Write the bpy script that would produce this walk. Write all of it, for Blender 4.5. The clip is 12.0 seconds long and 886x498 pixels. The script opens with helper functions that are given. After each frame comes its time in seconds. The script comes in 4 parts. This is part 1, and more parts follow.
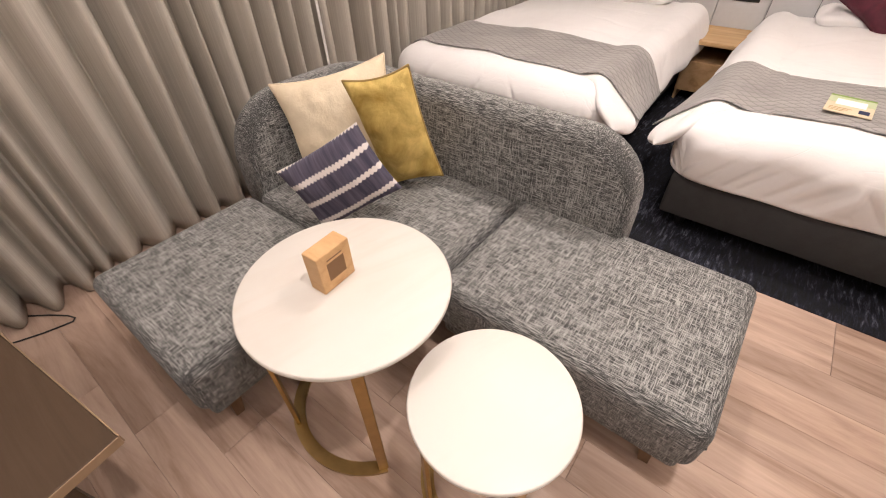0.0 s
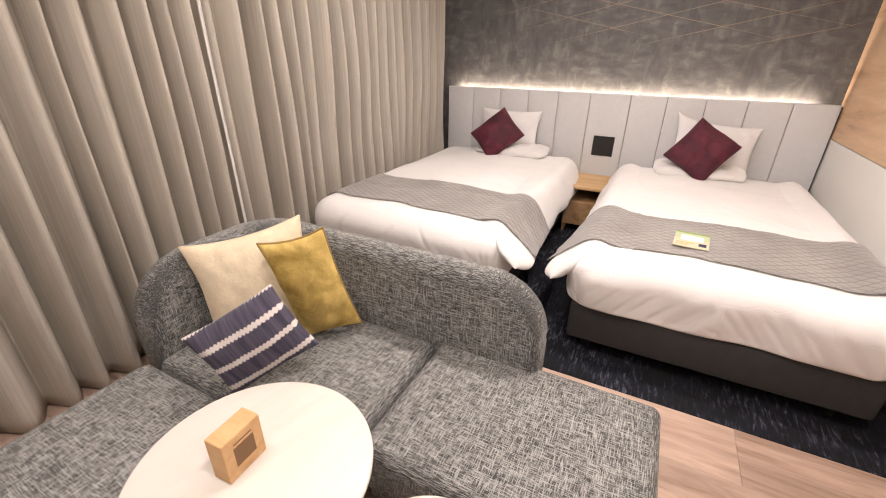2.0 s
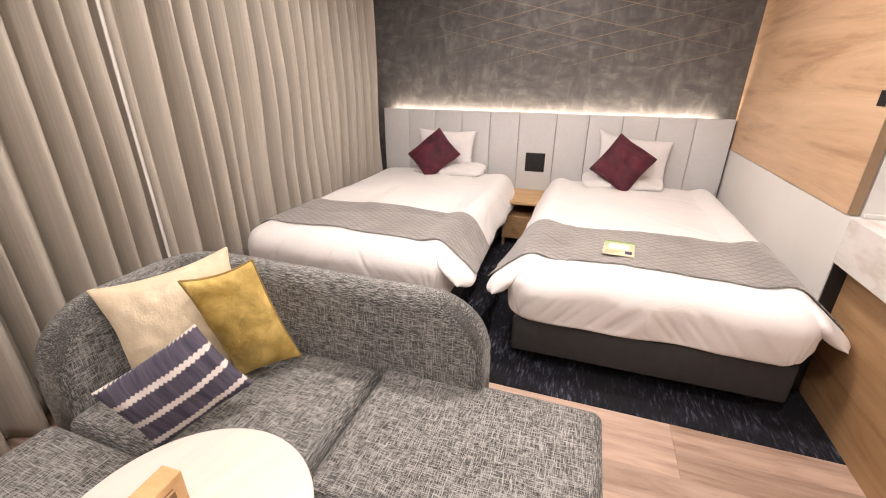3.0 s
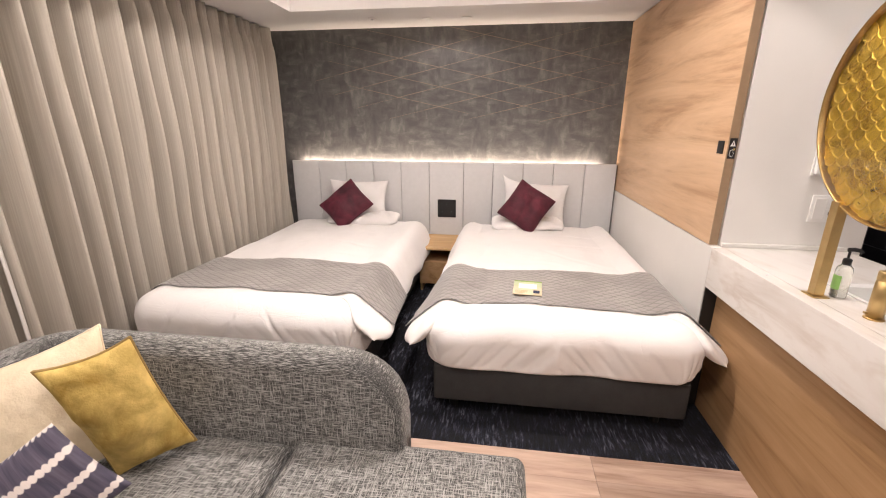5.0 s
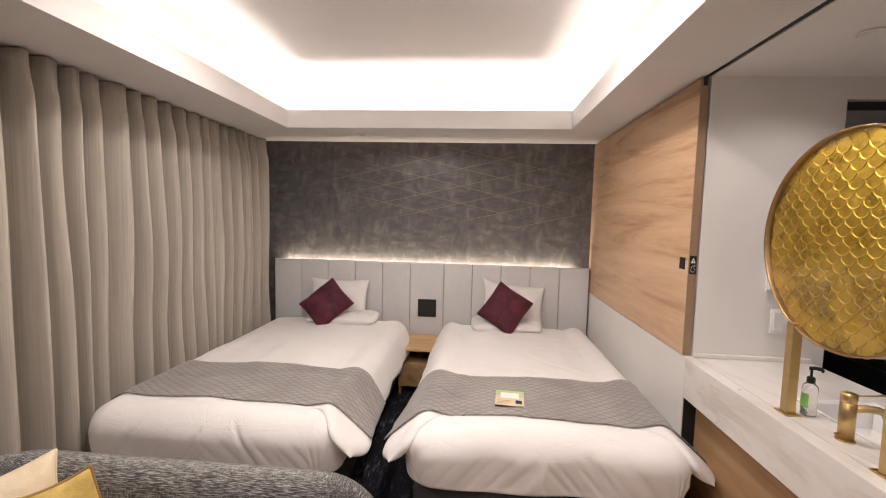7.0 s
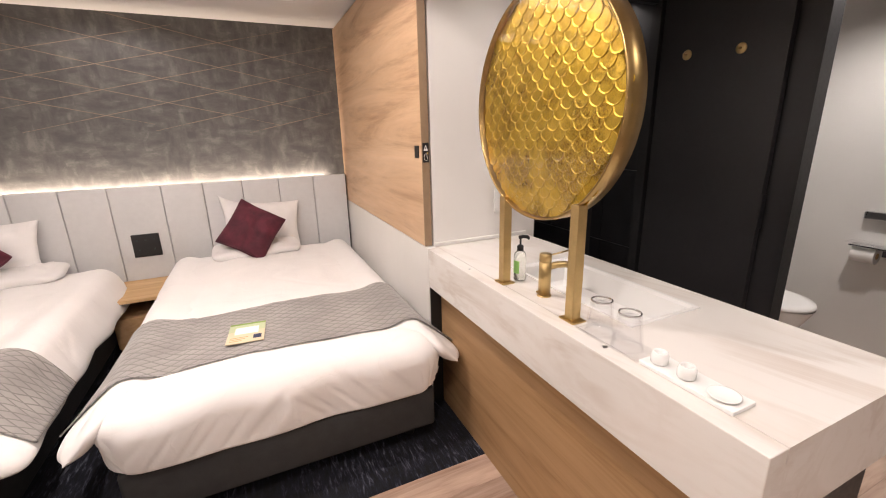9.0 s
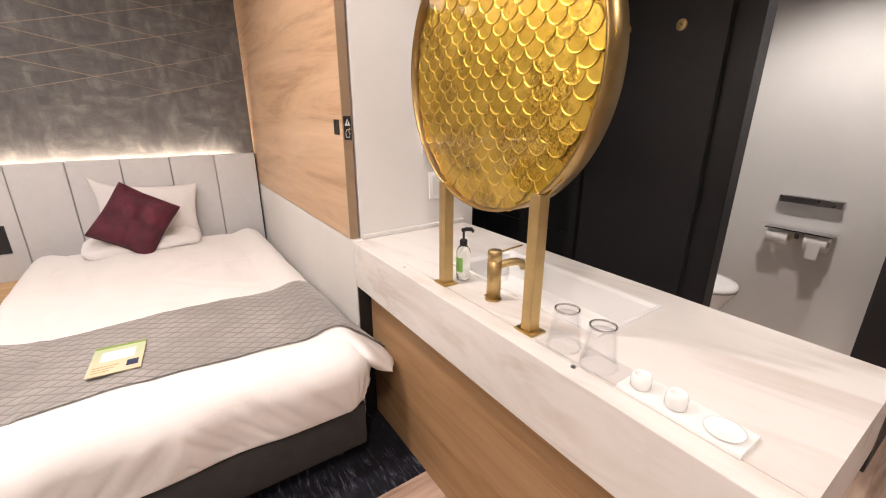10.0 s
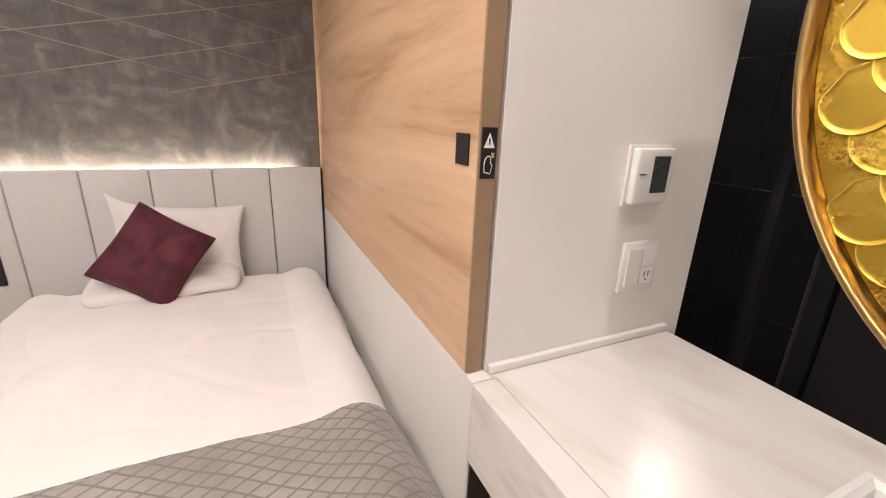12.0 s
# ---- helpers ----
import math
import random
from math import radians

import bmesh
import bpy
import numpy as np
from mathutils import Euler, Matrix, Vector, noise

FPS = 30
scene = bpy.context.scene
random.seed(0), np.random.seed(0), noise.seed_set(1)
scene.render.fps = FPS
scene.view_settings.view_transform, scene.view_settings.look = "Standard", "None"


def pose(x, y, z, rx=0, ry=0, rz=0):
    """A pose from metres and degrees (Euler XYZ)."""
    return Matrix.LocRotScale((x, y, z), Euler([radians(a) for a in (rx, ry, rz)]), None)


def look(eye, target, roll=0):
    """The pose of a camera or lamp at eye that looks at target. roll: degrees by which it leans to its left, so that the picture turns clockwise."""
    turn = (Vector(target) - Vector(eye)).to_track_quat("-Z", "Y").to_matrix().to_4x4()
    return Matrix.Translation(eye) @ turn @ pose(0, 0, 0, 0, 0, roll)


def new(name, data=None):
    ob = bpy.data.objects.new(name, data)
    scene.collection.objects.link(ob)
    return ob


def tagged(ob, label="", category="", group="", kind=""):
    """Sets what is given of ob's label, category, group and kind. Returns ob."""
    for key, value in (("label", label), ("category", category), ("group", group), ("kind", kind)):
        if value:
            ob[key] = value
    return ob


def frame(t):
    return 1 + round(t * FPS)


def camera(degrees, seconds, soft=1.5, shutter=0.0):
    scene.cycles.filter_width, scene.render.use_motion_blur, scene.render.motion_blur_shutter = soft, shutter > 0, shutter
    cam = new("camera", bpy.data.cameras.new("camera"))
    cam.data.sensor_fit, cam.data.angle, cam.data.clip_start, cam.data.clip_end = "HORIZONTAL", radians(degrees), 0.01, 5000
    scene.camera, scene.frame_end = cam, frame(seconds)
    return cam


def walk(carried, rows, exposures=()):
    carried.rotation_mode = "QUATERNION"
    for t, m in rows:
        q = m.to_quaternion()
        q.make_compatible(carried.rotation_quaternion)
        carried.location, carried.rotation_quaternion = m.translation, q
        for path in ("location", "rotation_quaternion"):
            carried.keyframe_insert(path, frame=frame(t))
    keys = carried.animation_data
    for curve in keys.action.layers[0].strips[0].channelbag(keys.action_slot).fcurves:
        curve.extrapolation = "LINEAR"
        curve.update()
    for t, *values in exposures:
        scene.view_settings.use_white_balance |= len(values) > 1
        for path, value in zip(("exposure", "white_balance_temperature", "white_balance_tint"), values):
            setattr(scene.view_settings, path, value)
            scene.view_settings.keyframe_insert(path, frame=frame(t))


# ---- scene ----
cam = camera(93.7, 12.0, 1.1)
PATH = [
    (0, (0.121, 0.005, 1.373), (-0.819, 1.157, 0.035), -1.7),
    (0.5, (0.115, 0.01, 1.39), (-0.814, 1.312, 0.189), -0.1),
    (1, (0.115, 0.013, 1.428), (-0.798, 1.437, 0.361), 0.6),
    (1.5, (0.124, 0.016, 1.462), (-0.753, 1.541, 0.508), 0.9),
    (2, (0.14, 0.025, 1.483), (-0.672, 1.64, 0.626), 0.8),
    (2.5, (0.155, 0.04, 1.492), (-0.558, 1.727, 0.688), 0.5),
    (3, (0.171, 0.05, 1.497), (-0.425, 1.794, 0.721), 0.4),
    (5, (0.22, 0.08, 1.523), (-0.039, 1.978, 0.948), 0.1),
    (5.5, (0.225, 0.056, 1.551), (-0.018, 1.99, 1.103), 0.1),
    (6, (0.218, 0.04, 1.578), (-0.015, 2.003, 1.272), 0.2),
    (6.5, (0.216, 0.027, 1.611), (-0.011, 2.006, 1.436), 0.3),
    (6.7, (0.195, 0.03, 1.628), (-0.012, 2.014, 1.482), 0.8),
    (8.3, (0.278, 0.19, 1.571), (0.581, 2.14, 1.245), -0.9),
    (8.5, (0.354, 0.25, 1.549), (0.811, 2.155, 1.149), -1.4),
    (9, (0.512, 0.332, 1.509), (1.305, 2.087, 0.969), -1.4),
    (9.5, (0.59, 0.402, 1.49), (1.584, 2.028, 0.883), -0.7),
    (10, (0.628, 0.584, 1.483), (1.702, 2.149, 0.853), 0.2),
    (10.5, (0.674, 0.853, 1.484), (1.708, 2.432, 0.825), 0.9),
    (11, (0.802, 1.115, 1.478), (1.741, 2.758, 0.832), 1.6),
    (11.5, (0.8815, 1.350, 1.474), (1.749, 3.034, 0.8345), 2.3),
    (12, (0.9015, 1.600, 1.476), (1.712, 3.321, 0.8745), 2.2),
]
EXPOSURES = [(0, 0.12), (3, 0.34), (5, 0.3), (6, -0.02), (6.5, -0.22), (8.5, -0.1), (9, 0.18), (9.5, 0.28), (10, 0.22), (10.5, 0.1), (11.5, 0.0), (12, 0.06)]
walk(cam, [(t, look(eye, target, roll)) for t, eye, target, roll in PATH], EXPOSURES)

# ---- world and lights ----
world = bpy.data.worlds.new("night")
world.use_nodes = True
world.node_tree.nodes["Background"].inputs[0].default_value = (0.02, 0.02, 0.025, 1)
world.node_tree.nodes["Background"].inputs[1].default_value = 0.3
scene.world = world


def area(name, eye, target, sx, sy, watts, colour, spread=180):
    d = bpy.data.lights.new(name, "AREA")
    d.shape, d.size, d.size_y, d.energy, d.color, d.spread = "RECTANGLE", sx, sy, watts, colour, radians(spread)
    ob = new(name, d)
    ob.matrix_world = look(eye, target)
    return ob


def spot(name, x, y, z, watts, colour, cone=120, blend=0.6, size=0.04):
    d = bpy.data.lights.new(name, "SPOT")
    d.energy, d.color, d.spot_size, d.spot_blend, d.shadow_soft_size = watts, colour, radians(cone), blend, size
    ob = new(name, d)
    ob.matrix_world = look((x, y, z), (x, y + 0.0001, z - 1))
    return ob


WARM, WHITE, BATH = (1.0, 0.80, 0.64), (1.0, 0.872, 0.812), (1.0, 0.90, 0.85)
CEIL, COVE_TOP = 2.38, 2.85
COVE = (-1.49, 0.935, -1.2, 3.59)      # x0, x1, y0, y1 of the fascia
ROOM_Y0, WALL_Y, CURTAIN_X = -1.75, 4.25, -2.03
cx, cy = (COVE[0] + COVE[1]) / 2, (COVE[2] + COVE[3]) / 2
LED_W = 20.5
area("cove_led", (cx, COVE[3] + 0.09, 2.46), (cx, COVE[3] + 0.09, 3), 2.5, 0.03, LED_W * 0.58, WHITE)
area("cove_led", (cx, COVE[2] - 0.09, 2.46), (cx, COVE[2] - 0.09, 3), 2.5, 0.03, LED_W * 0.58, WHITE)
area("cove_led", (COVE[0] - 0.09, cy, 2.46), (COVE[0] - 0.09, cy, 3), 0.03, 4.8, LED_W, WHITE)
area("cove_led", (COVE[1] + 0.09, cy, 2.46), (COVE[1] + 0.09, cy, 3), 0.03, 4.8, LED_W, WHITE)
area("headboard_led", (-0.33, 4.212, 1.115), (-0.33, 4.272, 1.175), 2.96, 0.02, 23, WARM)
# x, y, ceiling height, watts; after the first two, unseen fill lights added for brightness
DOWN_AND_FILL = [(-0.112, 3.94, CEIL, 5), (-0.449, 3.95, CEIL, 5), (0.35, 0.4, COVE_TOP, 112), (-0.95, 0.2, COVE_TOP, 50), (0.30, 2.05, COVE_TOP, 118), (-0.80, 2.05, COVE_TOP, 88), (1.15, -0.5, CEIL, 31)]
for x, y, z, w in DOWN_AND_FILL:
    spot("downlight_beam", x, y, z - 0.012, w, WHITE, 165, 0.55, 0.06)
BATH_DOWN = [(1.66, 1.80, 14), (2.40, 0.35, 40), (3.22, 1.3, 72), (2.84, 2.78, 18)]
for x, y, w in BATH_DOWN:
    spot("downlight_beam", x, y, CEIL - 0.022, w, BATH, 150)


# ---- materials ----
def mat(name, base=(0.5, 0.5, 0.5), rough=0.6, metal=0.0):
    m = bpy.data.materials.new(name)
    m.use_nodes = True
    b = m.node_tree.nodes["Principled BSDF"]
    b.inputs["Base Color"].default_value = (*base, 1)
    b.inputs["Roughness"].default_value, b.inputs["Metallic"].default_value = rough, metal
    return m


def node(m, kind, **sockets):
    n = m.node_tree.nodes.new("ShaderNode" + kind)
    for k, v in sockets.items():
        k = int(k[1:]) if k[0] == "i" and k[1:].isdigit() else k.replace("_", " ")
        if hasattr(v, "is_output"):
            m.node_tree.links.new(v, n.inputs[k])
        else:
            n.inputs[k].default_value = v
    return n


def bsdf(m):
    return m.node_tree.nodes["Principled BSDF"]


def join(m, out, socket):
    m.node_tree.links.new(out, bsdf(m).inputs[socket])


def place(m, scale=(1, 1, 1), turn=(0, 0, 0), shift=None, world_space=True):
    if world_space:
        out = node(m, "NewGeometry").outputs["Position"]
    else:
        out = node(m, "TexCoord").outputs["Object"]
    n = node(m, "Mapping", Vector=out, Scale=scale, Rotation=turn)
    if shift is not None:
        m.node_tree.links.new(shift, n.inputs["Location"])
    return n.outputs[0]


def noisy(m, vector, scale=5.0, detail=3.0, rough=0.55, distort=0.0):
    return node(m, "TexNoise", Vector=vector, Scale=scale, Detail=detail, Roughness=rough, Distortion=distort).outputs["Fac"]


def ramp(m, fac, *stops):
    n = node(m, "ValToRGB", Fac=fac)
    e = n.color_ramp.elements
    while len(e) < len(stops):
        e.new(0.5)
    for el, (p, c) in zip(e, stops):
        el.position = p
        el.color = (*c, 1) if not isinstance(c, (int, float)) else (c, c, c, 1)
    return n.outputs["Color"]


def maths(m, op, a, b=0.0):
    n = node(m, "Math", i0=a, i1=b)
    n.operation = op
    return n.outputs[0]


def mixc(m, fac, a, b, blend="MIX"):
    n = m.node_tree.nodes.new("ShaderNodeMix")
    n.data_type, n.blend_type = "RGBA", blend
    for k, v in ((0, fac), (6, a), (7, b)):
        if hasattr(v, "is_output"):
            m.node_tree.links.new(v, n.inputs[k])
        else:
            n.inputs[k].default_value = v if k == 0 else (*v, 1)
    return n.outputs[2]


def bump(m, height, strength=0.3, distance=0.01):
    join(m, node(m, "Bump", Height=height, Strength=strength, Distance=distance).outputs[0], "Normal")


def plain(name, base, rough=0.6, metal=0.0, vary=0.08, scale=6.0, grain=0.0, grain_scale=400.0):
    """A surface with soft large variation, roughness variation and fine relief."""
    m = mat(name, base, rough, metal)
    big = noisy(m, place(m), scale, 4)
    lo, hi = [c * (1 - vary) for c in base], [min(1, c * (1 + vary)) for c in base]
    join(m, ramp(m, big, (0.3, lo), (0.7, hi)), "Base Color")
    fine = noisy(m, place(m), scale * 9, 3)
    join(m, ramp(m, fine, (0.2, max(0, rough - 0.06)), (0.8, min(1, rough + 0.06))), "Roughness")
    if grain:
        bump(m, noisy(m, place(m), grain_scale, 2), grain, 0.002)
    return m


def tweed(name, dark, light, fine=1.0):
    m = mat(name, dark, 0.95)
    a = noisy(m, place(m, (26 * fine, 400 * fine, 400 * fine)), 1, 2)
    b = noisy(m, place(m, (400 * fine, 26 * fine, 400 * fine)), 1, 2)
    c = noisy(m, place(m, (400 * fine, 400 * fine, 26 * fine)), 1, 2)
    nrm = node(m, "SeparateXYZ", Vector=node(m, "NewGeometry").outputs["Normal"])
    a, b, c = [maths(m, "MULTIPLY", t, maths(m, "SUBTRACT", 1.0, maths(m, "MULTIPLY", maths(m, "ABSOLUTE", k), 0.32))) for t, k in zip((a, b, c), nrm.outputs)]
    s = maths(m, "MAXIMUM", maths(m, "MAXIMUM", a, b), c)
    s = maths(m, "ADD", maths(m, "MULTIPLY", s, 0.84), maths(m, "MULTIPLY", maths(m, "ADD", a, b), 0.09))
    big = noisy(m, place(m), 9, 3)
    mid = [0.6 * p + 0.4 * q for p, q in zip(dark, light)]
    col = ramp(m, s, (0.465, dark), (0.54, mid), (0.63, light))
    join(m, mixc(m, 0.35, col, ramp(m, big, (0.3, 0.55), (0.75, 1.0)), "MULTIPLY"), "Base Color")
    bump(m, s, 0.4, 0.0022)
    bsdf(m).inputs["Sheen Weight"].default_value = 0.15
    return m


def velvet(name, dark, light):
    m = mat(name, dark, 0.75)
    p = place(m)
    n = noisy(m, p, 7, 5, 0.6, 0.6)
    join(m, ramp(m, n, (0.3, dark), (0.52, [0.5 * (a + b) for a, b in zip(dark, light)]), (0.72, light)), "Base Color")
    bsdf(m).inputs["Sheen Weight"].default_value = 0.5
    bsdf(m).inputs["Sheen Roughness"].default_value = 0.35
    bsdf(m).inputs["Sheen Tint"].default_value = (*light, 1)
    bump(m, maths(m, "ADD", noisy(m, p, 26, 4), maths(m, "MULTIPLY", noisy(m, p, 160, 2), 0.2)), 0.55, 0.009)
    return m


def wood(name, dark, mid, light, scale=(1.2, 14, 14), rough=0.45, random_shift=False, distort=1.2, gloss=0.35):
    m = mat(name, mid, rough)
    shift = None
    if random_shift:
        r = node(m, "ObjectInfo").outputs["Random"]
        shift = node(m, "CombineXYZ", X=maths(m, "MULTIPLY", r, 37.0), Y=maths(m, "MULTIPLY", r, 91.0), Z=maths(m, "MULTIPLY", r, 13.0)).outputs[0]
    p = place(m, scale, shift=shift)
    g = noisy(m, p, 1.0, 6, 0.62, distort)
    fine = noisy(m, place(m, [s * 9 for s in scale], shift=shift), 1.0, 3, 0.6, 0.3)
    f = maths(m, "ADD", maths(m, "MULTIPLY", g, 0.8), maths(m, "MULTIPLY", fine, 0.2))
    col = ramp(m, f, (0.32, dark), (0.47, mid), (0.66, light))
    if random_shift:
        col = mixc(m, 0.5, col, ramp(m, r, (0.0, (0.72, 0.70, 0.69)), (1.0, (1.08, 1.05, 1.02))), "MULTIPLY")
    join(m, col, "Base Color")
    join(m, ramp(m, fine, (0.3, rough - 0.08), (0.7, rough + 0.1)), "Roughness")
    bsdf(m).inputs["Specular IOR Level"].default_value = gloss
    bump(m, f, 0.12, 0.003)
    return m


def cloth(name, base, vary=0.05):
    m = mat(name, base, 0.9)
    n = noisy(m, place(m), 4, 4)
    join(m, ramp(m, n, (0.3, [c * (1 - vary) for c in base]), (0.7, base)), "Base Color")
    w = noisy(m, place(m), 900, 1)
    folds = noisy(m, place(m, (3, 9, 3)), 1.6, 4, 0.55, 0.8)
    ruck = node(m, "TexNoise", Vector=place(m, (7, 5, 7)), Scale=1.0, Detail=2.0, Distortion=0.6)
    sharp = ramp(m, maths(m, "ABSOLUTE", maths(m, "SUBTRACT", ruck.outputs["Fac"], 0.5)), (0.0, 1.0), (0.035, 0.0))
    bump(m, maths(m, "ADD", maths(m, "ADD", maths(m, "MULTIPLY", w, 0.03), folds), maths(m, "MULTIPLY", sharp, -0.10)), 0.32, 0.012)
    bsdf(m).inputs["Sheen Weight"].default_value = 0.2
    return m


TWEED = tweed("grey_tweed", (0.035, 0.036, 0.035), (0.43, 0.43, 0.415), 1.25)
DUVET = cloth("white_cotton", (0.81, 0.795, 0.79))
PILLOW = cloth("white_pillow_cotton", (0.73, 0.715, 0.71))
CREAM = velvet("cream_velvet", (0.72, 0.60, 0.42), (0.86, 0.755, 0.57))
MUSTARD = velvet("mustard_velvet", (0.30, 0.185, 0.02), (0.84, 0.635, 0.22))
WINE = velvet("wine_velvet", (0.034, 0.003, 0.009), (0.125, 0.013, 0.032))
PIPING = plain("mustard_piping", (0.34, 0.23, 0.08), 0.8)
HEADCLOTH = plain("grey_headboard_fabric", (0.57, 0.57, 0.575), 0.92, vary=0.025, scale=30, grain=0.35, grain_scale=500)
WHITEWALL = plain("white_wallcovering", (0.74, 0.725, 0.70), 0.75, vary=0.03, scale=2, grain=0.25, grain_scale=260)
CEILPAINT = plain("ceiling_paint", (0.78, 0.765, 0.75), 0.9, vary=0.02, scale=2, grain=0.1, grain_scale=300)
BASEDARK = plain("charcoal_bed_base_fabric", (0.034, 0.034, 0.035), 0.9, vary=0.12, scale=20, grain=0.4, grain_scale=600)
CHARCOAL = plain("charcoal_laminate", (0.013, 0.0125, 0.014), 0.5, vary=0.15, scale=5, grain=0.1)
BLACK = plain("black_metal", (0.010, 0.010, 0.011), 0.45, vary=0.1)
BRASS = plain("brushed_brass", (0.56, 0.41, 0.19), 0.33, 1.0, vary=0.06, scale=30, grain=0.12, grain_scale=500)
DARKBRASS = plain("aged_brass_table_leg", (0.42, 0.29, 0.12), 0.32, 1.0, vary=0.08, scale=30)
CHROME = plain("chrome", (0.75, 0.75, 0.76), 0.12, 1.0, vary=0.02)
STEEL = plain("brushed_steel", (0.45, 0.45, 0.46), 0.3, 1.0, vary=0.04)
CERAMIC = plain("white_ceramic", (0.82, 0.82, 0.81), 0.12, vary=0.01)
PLASTIC = plain("white_plastic", (0.78, 0.775, 0.76), 0.4, vary=0.02)
PAPER = plain("white_paper", (0.82, 0.81, 0.79), 0.9, vary=0.03)
SCREEN = plain("grey_display", (0.05, 0.06, 0.06), 0.25)
TILE = plain("black_tile", (0.016, 0.016, 0.019), 0.35, vary=0.25, scale=7, grain=0.08)
GROUT = plain("grey_grout", (0.30, 0.30, 0.31), 0.9)
EDGEWOOD = plain("brown_edge_band", (0.30, 0.205, 0.125), 0.5, vary=0.06, scale=20)
OAK = wood("light_oak_panel", (0.36, 0.21, 0.115), (0.57, 0.38, 0.235), (0.69, 0.49, 0.325), (6, 0.50, 5.2), 0.5, distort=1.5)
OAKFRONT = wood("oak_front", (0.27, 0.155, 0.07), (0.37, 0.225, 0.11), (0.44, 0.28, 0.15), (6, 0.9, 12), 0.5)
OAKTOP = wood("oak_nightstand", (0.42, 0.26, 0.12), (0.52, 0.34, 0.17), (0.60, 0.41, 0.22), (1.2, 10, 12), 0.5)
BLOCKWOOD = wood("beech_block", (0.50, 0.29, 0.13), (0.60, 0.37, 0.18), (0.66, 0.43, 0.22), (5, 22, 22), 0.55)
DARKWOOD = wood("brown_sofa_leg", (0.09, 0.05, 0.025), (0.15, 0.085, 0.045), (0.20, 0.12, 0.065), (20, 20, 3), 0.45)
BROWNTOP = wood("brown_bench_top", (0.066, 0.041, 0.025), (0.080, 0.051, 0.031), (0.092, 0.060, 0.038), (2, 25, 25), 0.5)
PLANK = wood("oak_plank", (0.29, 0.19, 0.14), (0.46, 0.335, 0.265), (0.60, 0.455, 0.37), (0.9, 9, 9), 0.42, random_shift=True)
SUBFLOOR = plain("floor_joint", (0.20, 0.14, 0.10), 0.8)


def glass_material():
    """Thin clear glass: light passes straight, the gloss grows at grazing angles."""
    m = bpy.data.materials.new("clear_glass")
    m.use_nodes = True
    nt = m.node_tree
    nt.nodes.clear()
    out = nt.nodes.new("ShaderNodeOutputMaterial")
    mix, gloss, clear, fres = (nt.nodes.new("ShaderNode" + k) for k in ("MixShader", "BsdfGlossy", "BsdfTransparent", "LayerWeight"))
    gloss.inputs["Roughness"].default_value = 0.03
    clear.inputs["Color"].default_value = (0.985, 0.985, 0.988, 1)
    fres.inputs["Blend"].default_value = 0.045
    nt.links.new(fres.outputs["Facing"], mix.inputs[0])
    nt.links.new(clear.outputs[0], mix.inputs[1])
    nt.links.new(gloss.outputs[0], mix.inputs[2])
    nt.links.new(mix.outputs[0], out.inputs[0])
    return m


def mirror_material():
    return plain("mirror_silver", (0.88, 0.88, 0.88), 0.03, 1.0, vary=0.01)


def led_material(name, colour, strength):
    m = mat(name, (0.8, 0.8, 0.8), 0.5)
    bsdf(m).inputs["Emission Color"].default_value = (*colour, 1)
    bsdf(m).inputs["Emission Strength"].default_value = strength
    return m


def marble(name, base, vein, amount, rough, turn):
    """Long soft streaks that drift along one way, broken up by a patch tone."""
    m = mat(name, base, rough)
    p = place(m, (1.0, 1.0, 1.0), (0, 0, turn))
    w = noisy(m, node(m, "Mapping", Vector=p, Scale=(5.5, 0.75, 5.5)).outputs[0], 1.0, 5, 0.58, 0.9)
    thin = noisy(m, node(m, "Mapping", Vector=p, Scale=(21, 1.5, 21)).outputs[0], 1.0, 4, 0.55, 0.7)
    patch = noisy(m, p, 2.3, 3)
    soft = ramp(m, w, (0.50, 0.0), (0.59, 1.0), (0.69, 0.0))
    hair = maths(m, "MULTIPLY", ramp(m, thin, (0.53, 0.0), (0.62, 1.0), (0.72, 0.0)), 0.55)
    v = maths(m, "MULTIPLY", maths(m, "MAXIMUM", soft, hair), maths(m, "MULTIPLY", ramp(m, patch, (0.38, 0.0), (0.68, 1.0)), amount))
    col = mixc(m, v, base, vein)
    join(m, mixc(m, ramp(m, patch, (0.35, 0.0), (0.8, 0.25)), col, [c * 0.94 for c in base]), "Base Color")
    return m


MARBLE = marble("white_marble_counter", (0.72, 0.695, 0.665), (0.44, 0.345, 0.275), 0.55, 0.24, -0.22)
TABLETOP = marble("white_marble_table", (0.68, 0.65, 0.60), (0.58, 0.46, 0.36), 0.30, 0.42, 0.35)
GLASS, MIRROR = glass_material(), mirror_material()


def carpet_material():
    m = mat("navy_carpet", (0.015, 0.017, 0.03), 1.0)
    s = noisy(m, place(m, (60, 11, 20)), 1, 4, 0.72, 0.5)
    patch = noisy(m, place(m), 3.2, 4, 0.6)
    f = maths(m, "MULTIPLY", s, maths(m, "ADD", maths(m, "MULTIPLY", patch, 0.9), 0.52))
    join(m, ramp(m, f, (0.38, (0.002, 0.0022, 0.004)), (0.52, (0.006, 0.007, 0.015)), (0.60, (0.035, 0.039, 0.058)), (0.70, (0.13, 0.135, 0.165))), "Base Color")
    bump(m, maths(m, "ADD", noisy(m, place(m), 350, 2), s), 0.6, 0.004)
    return m


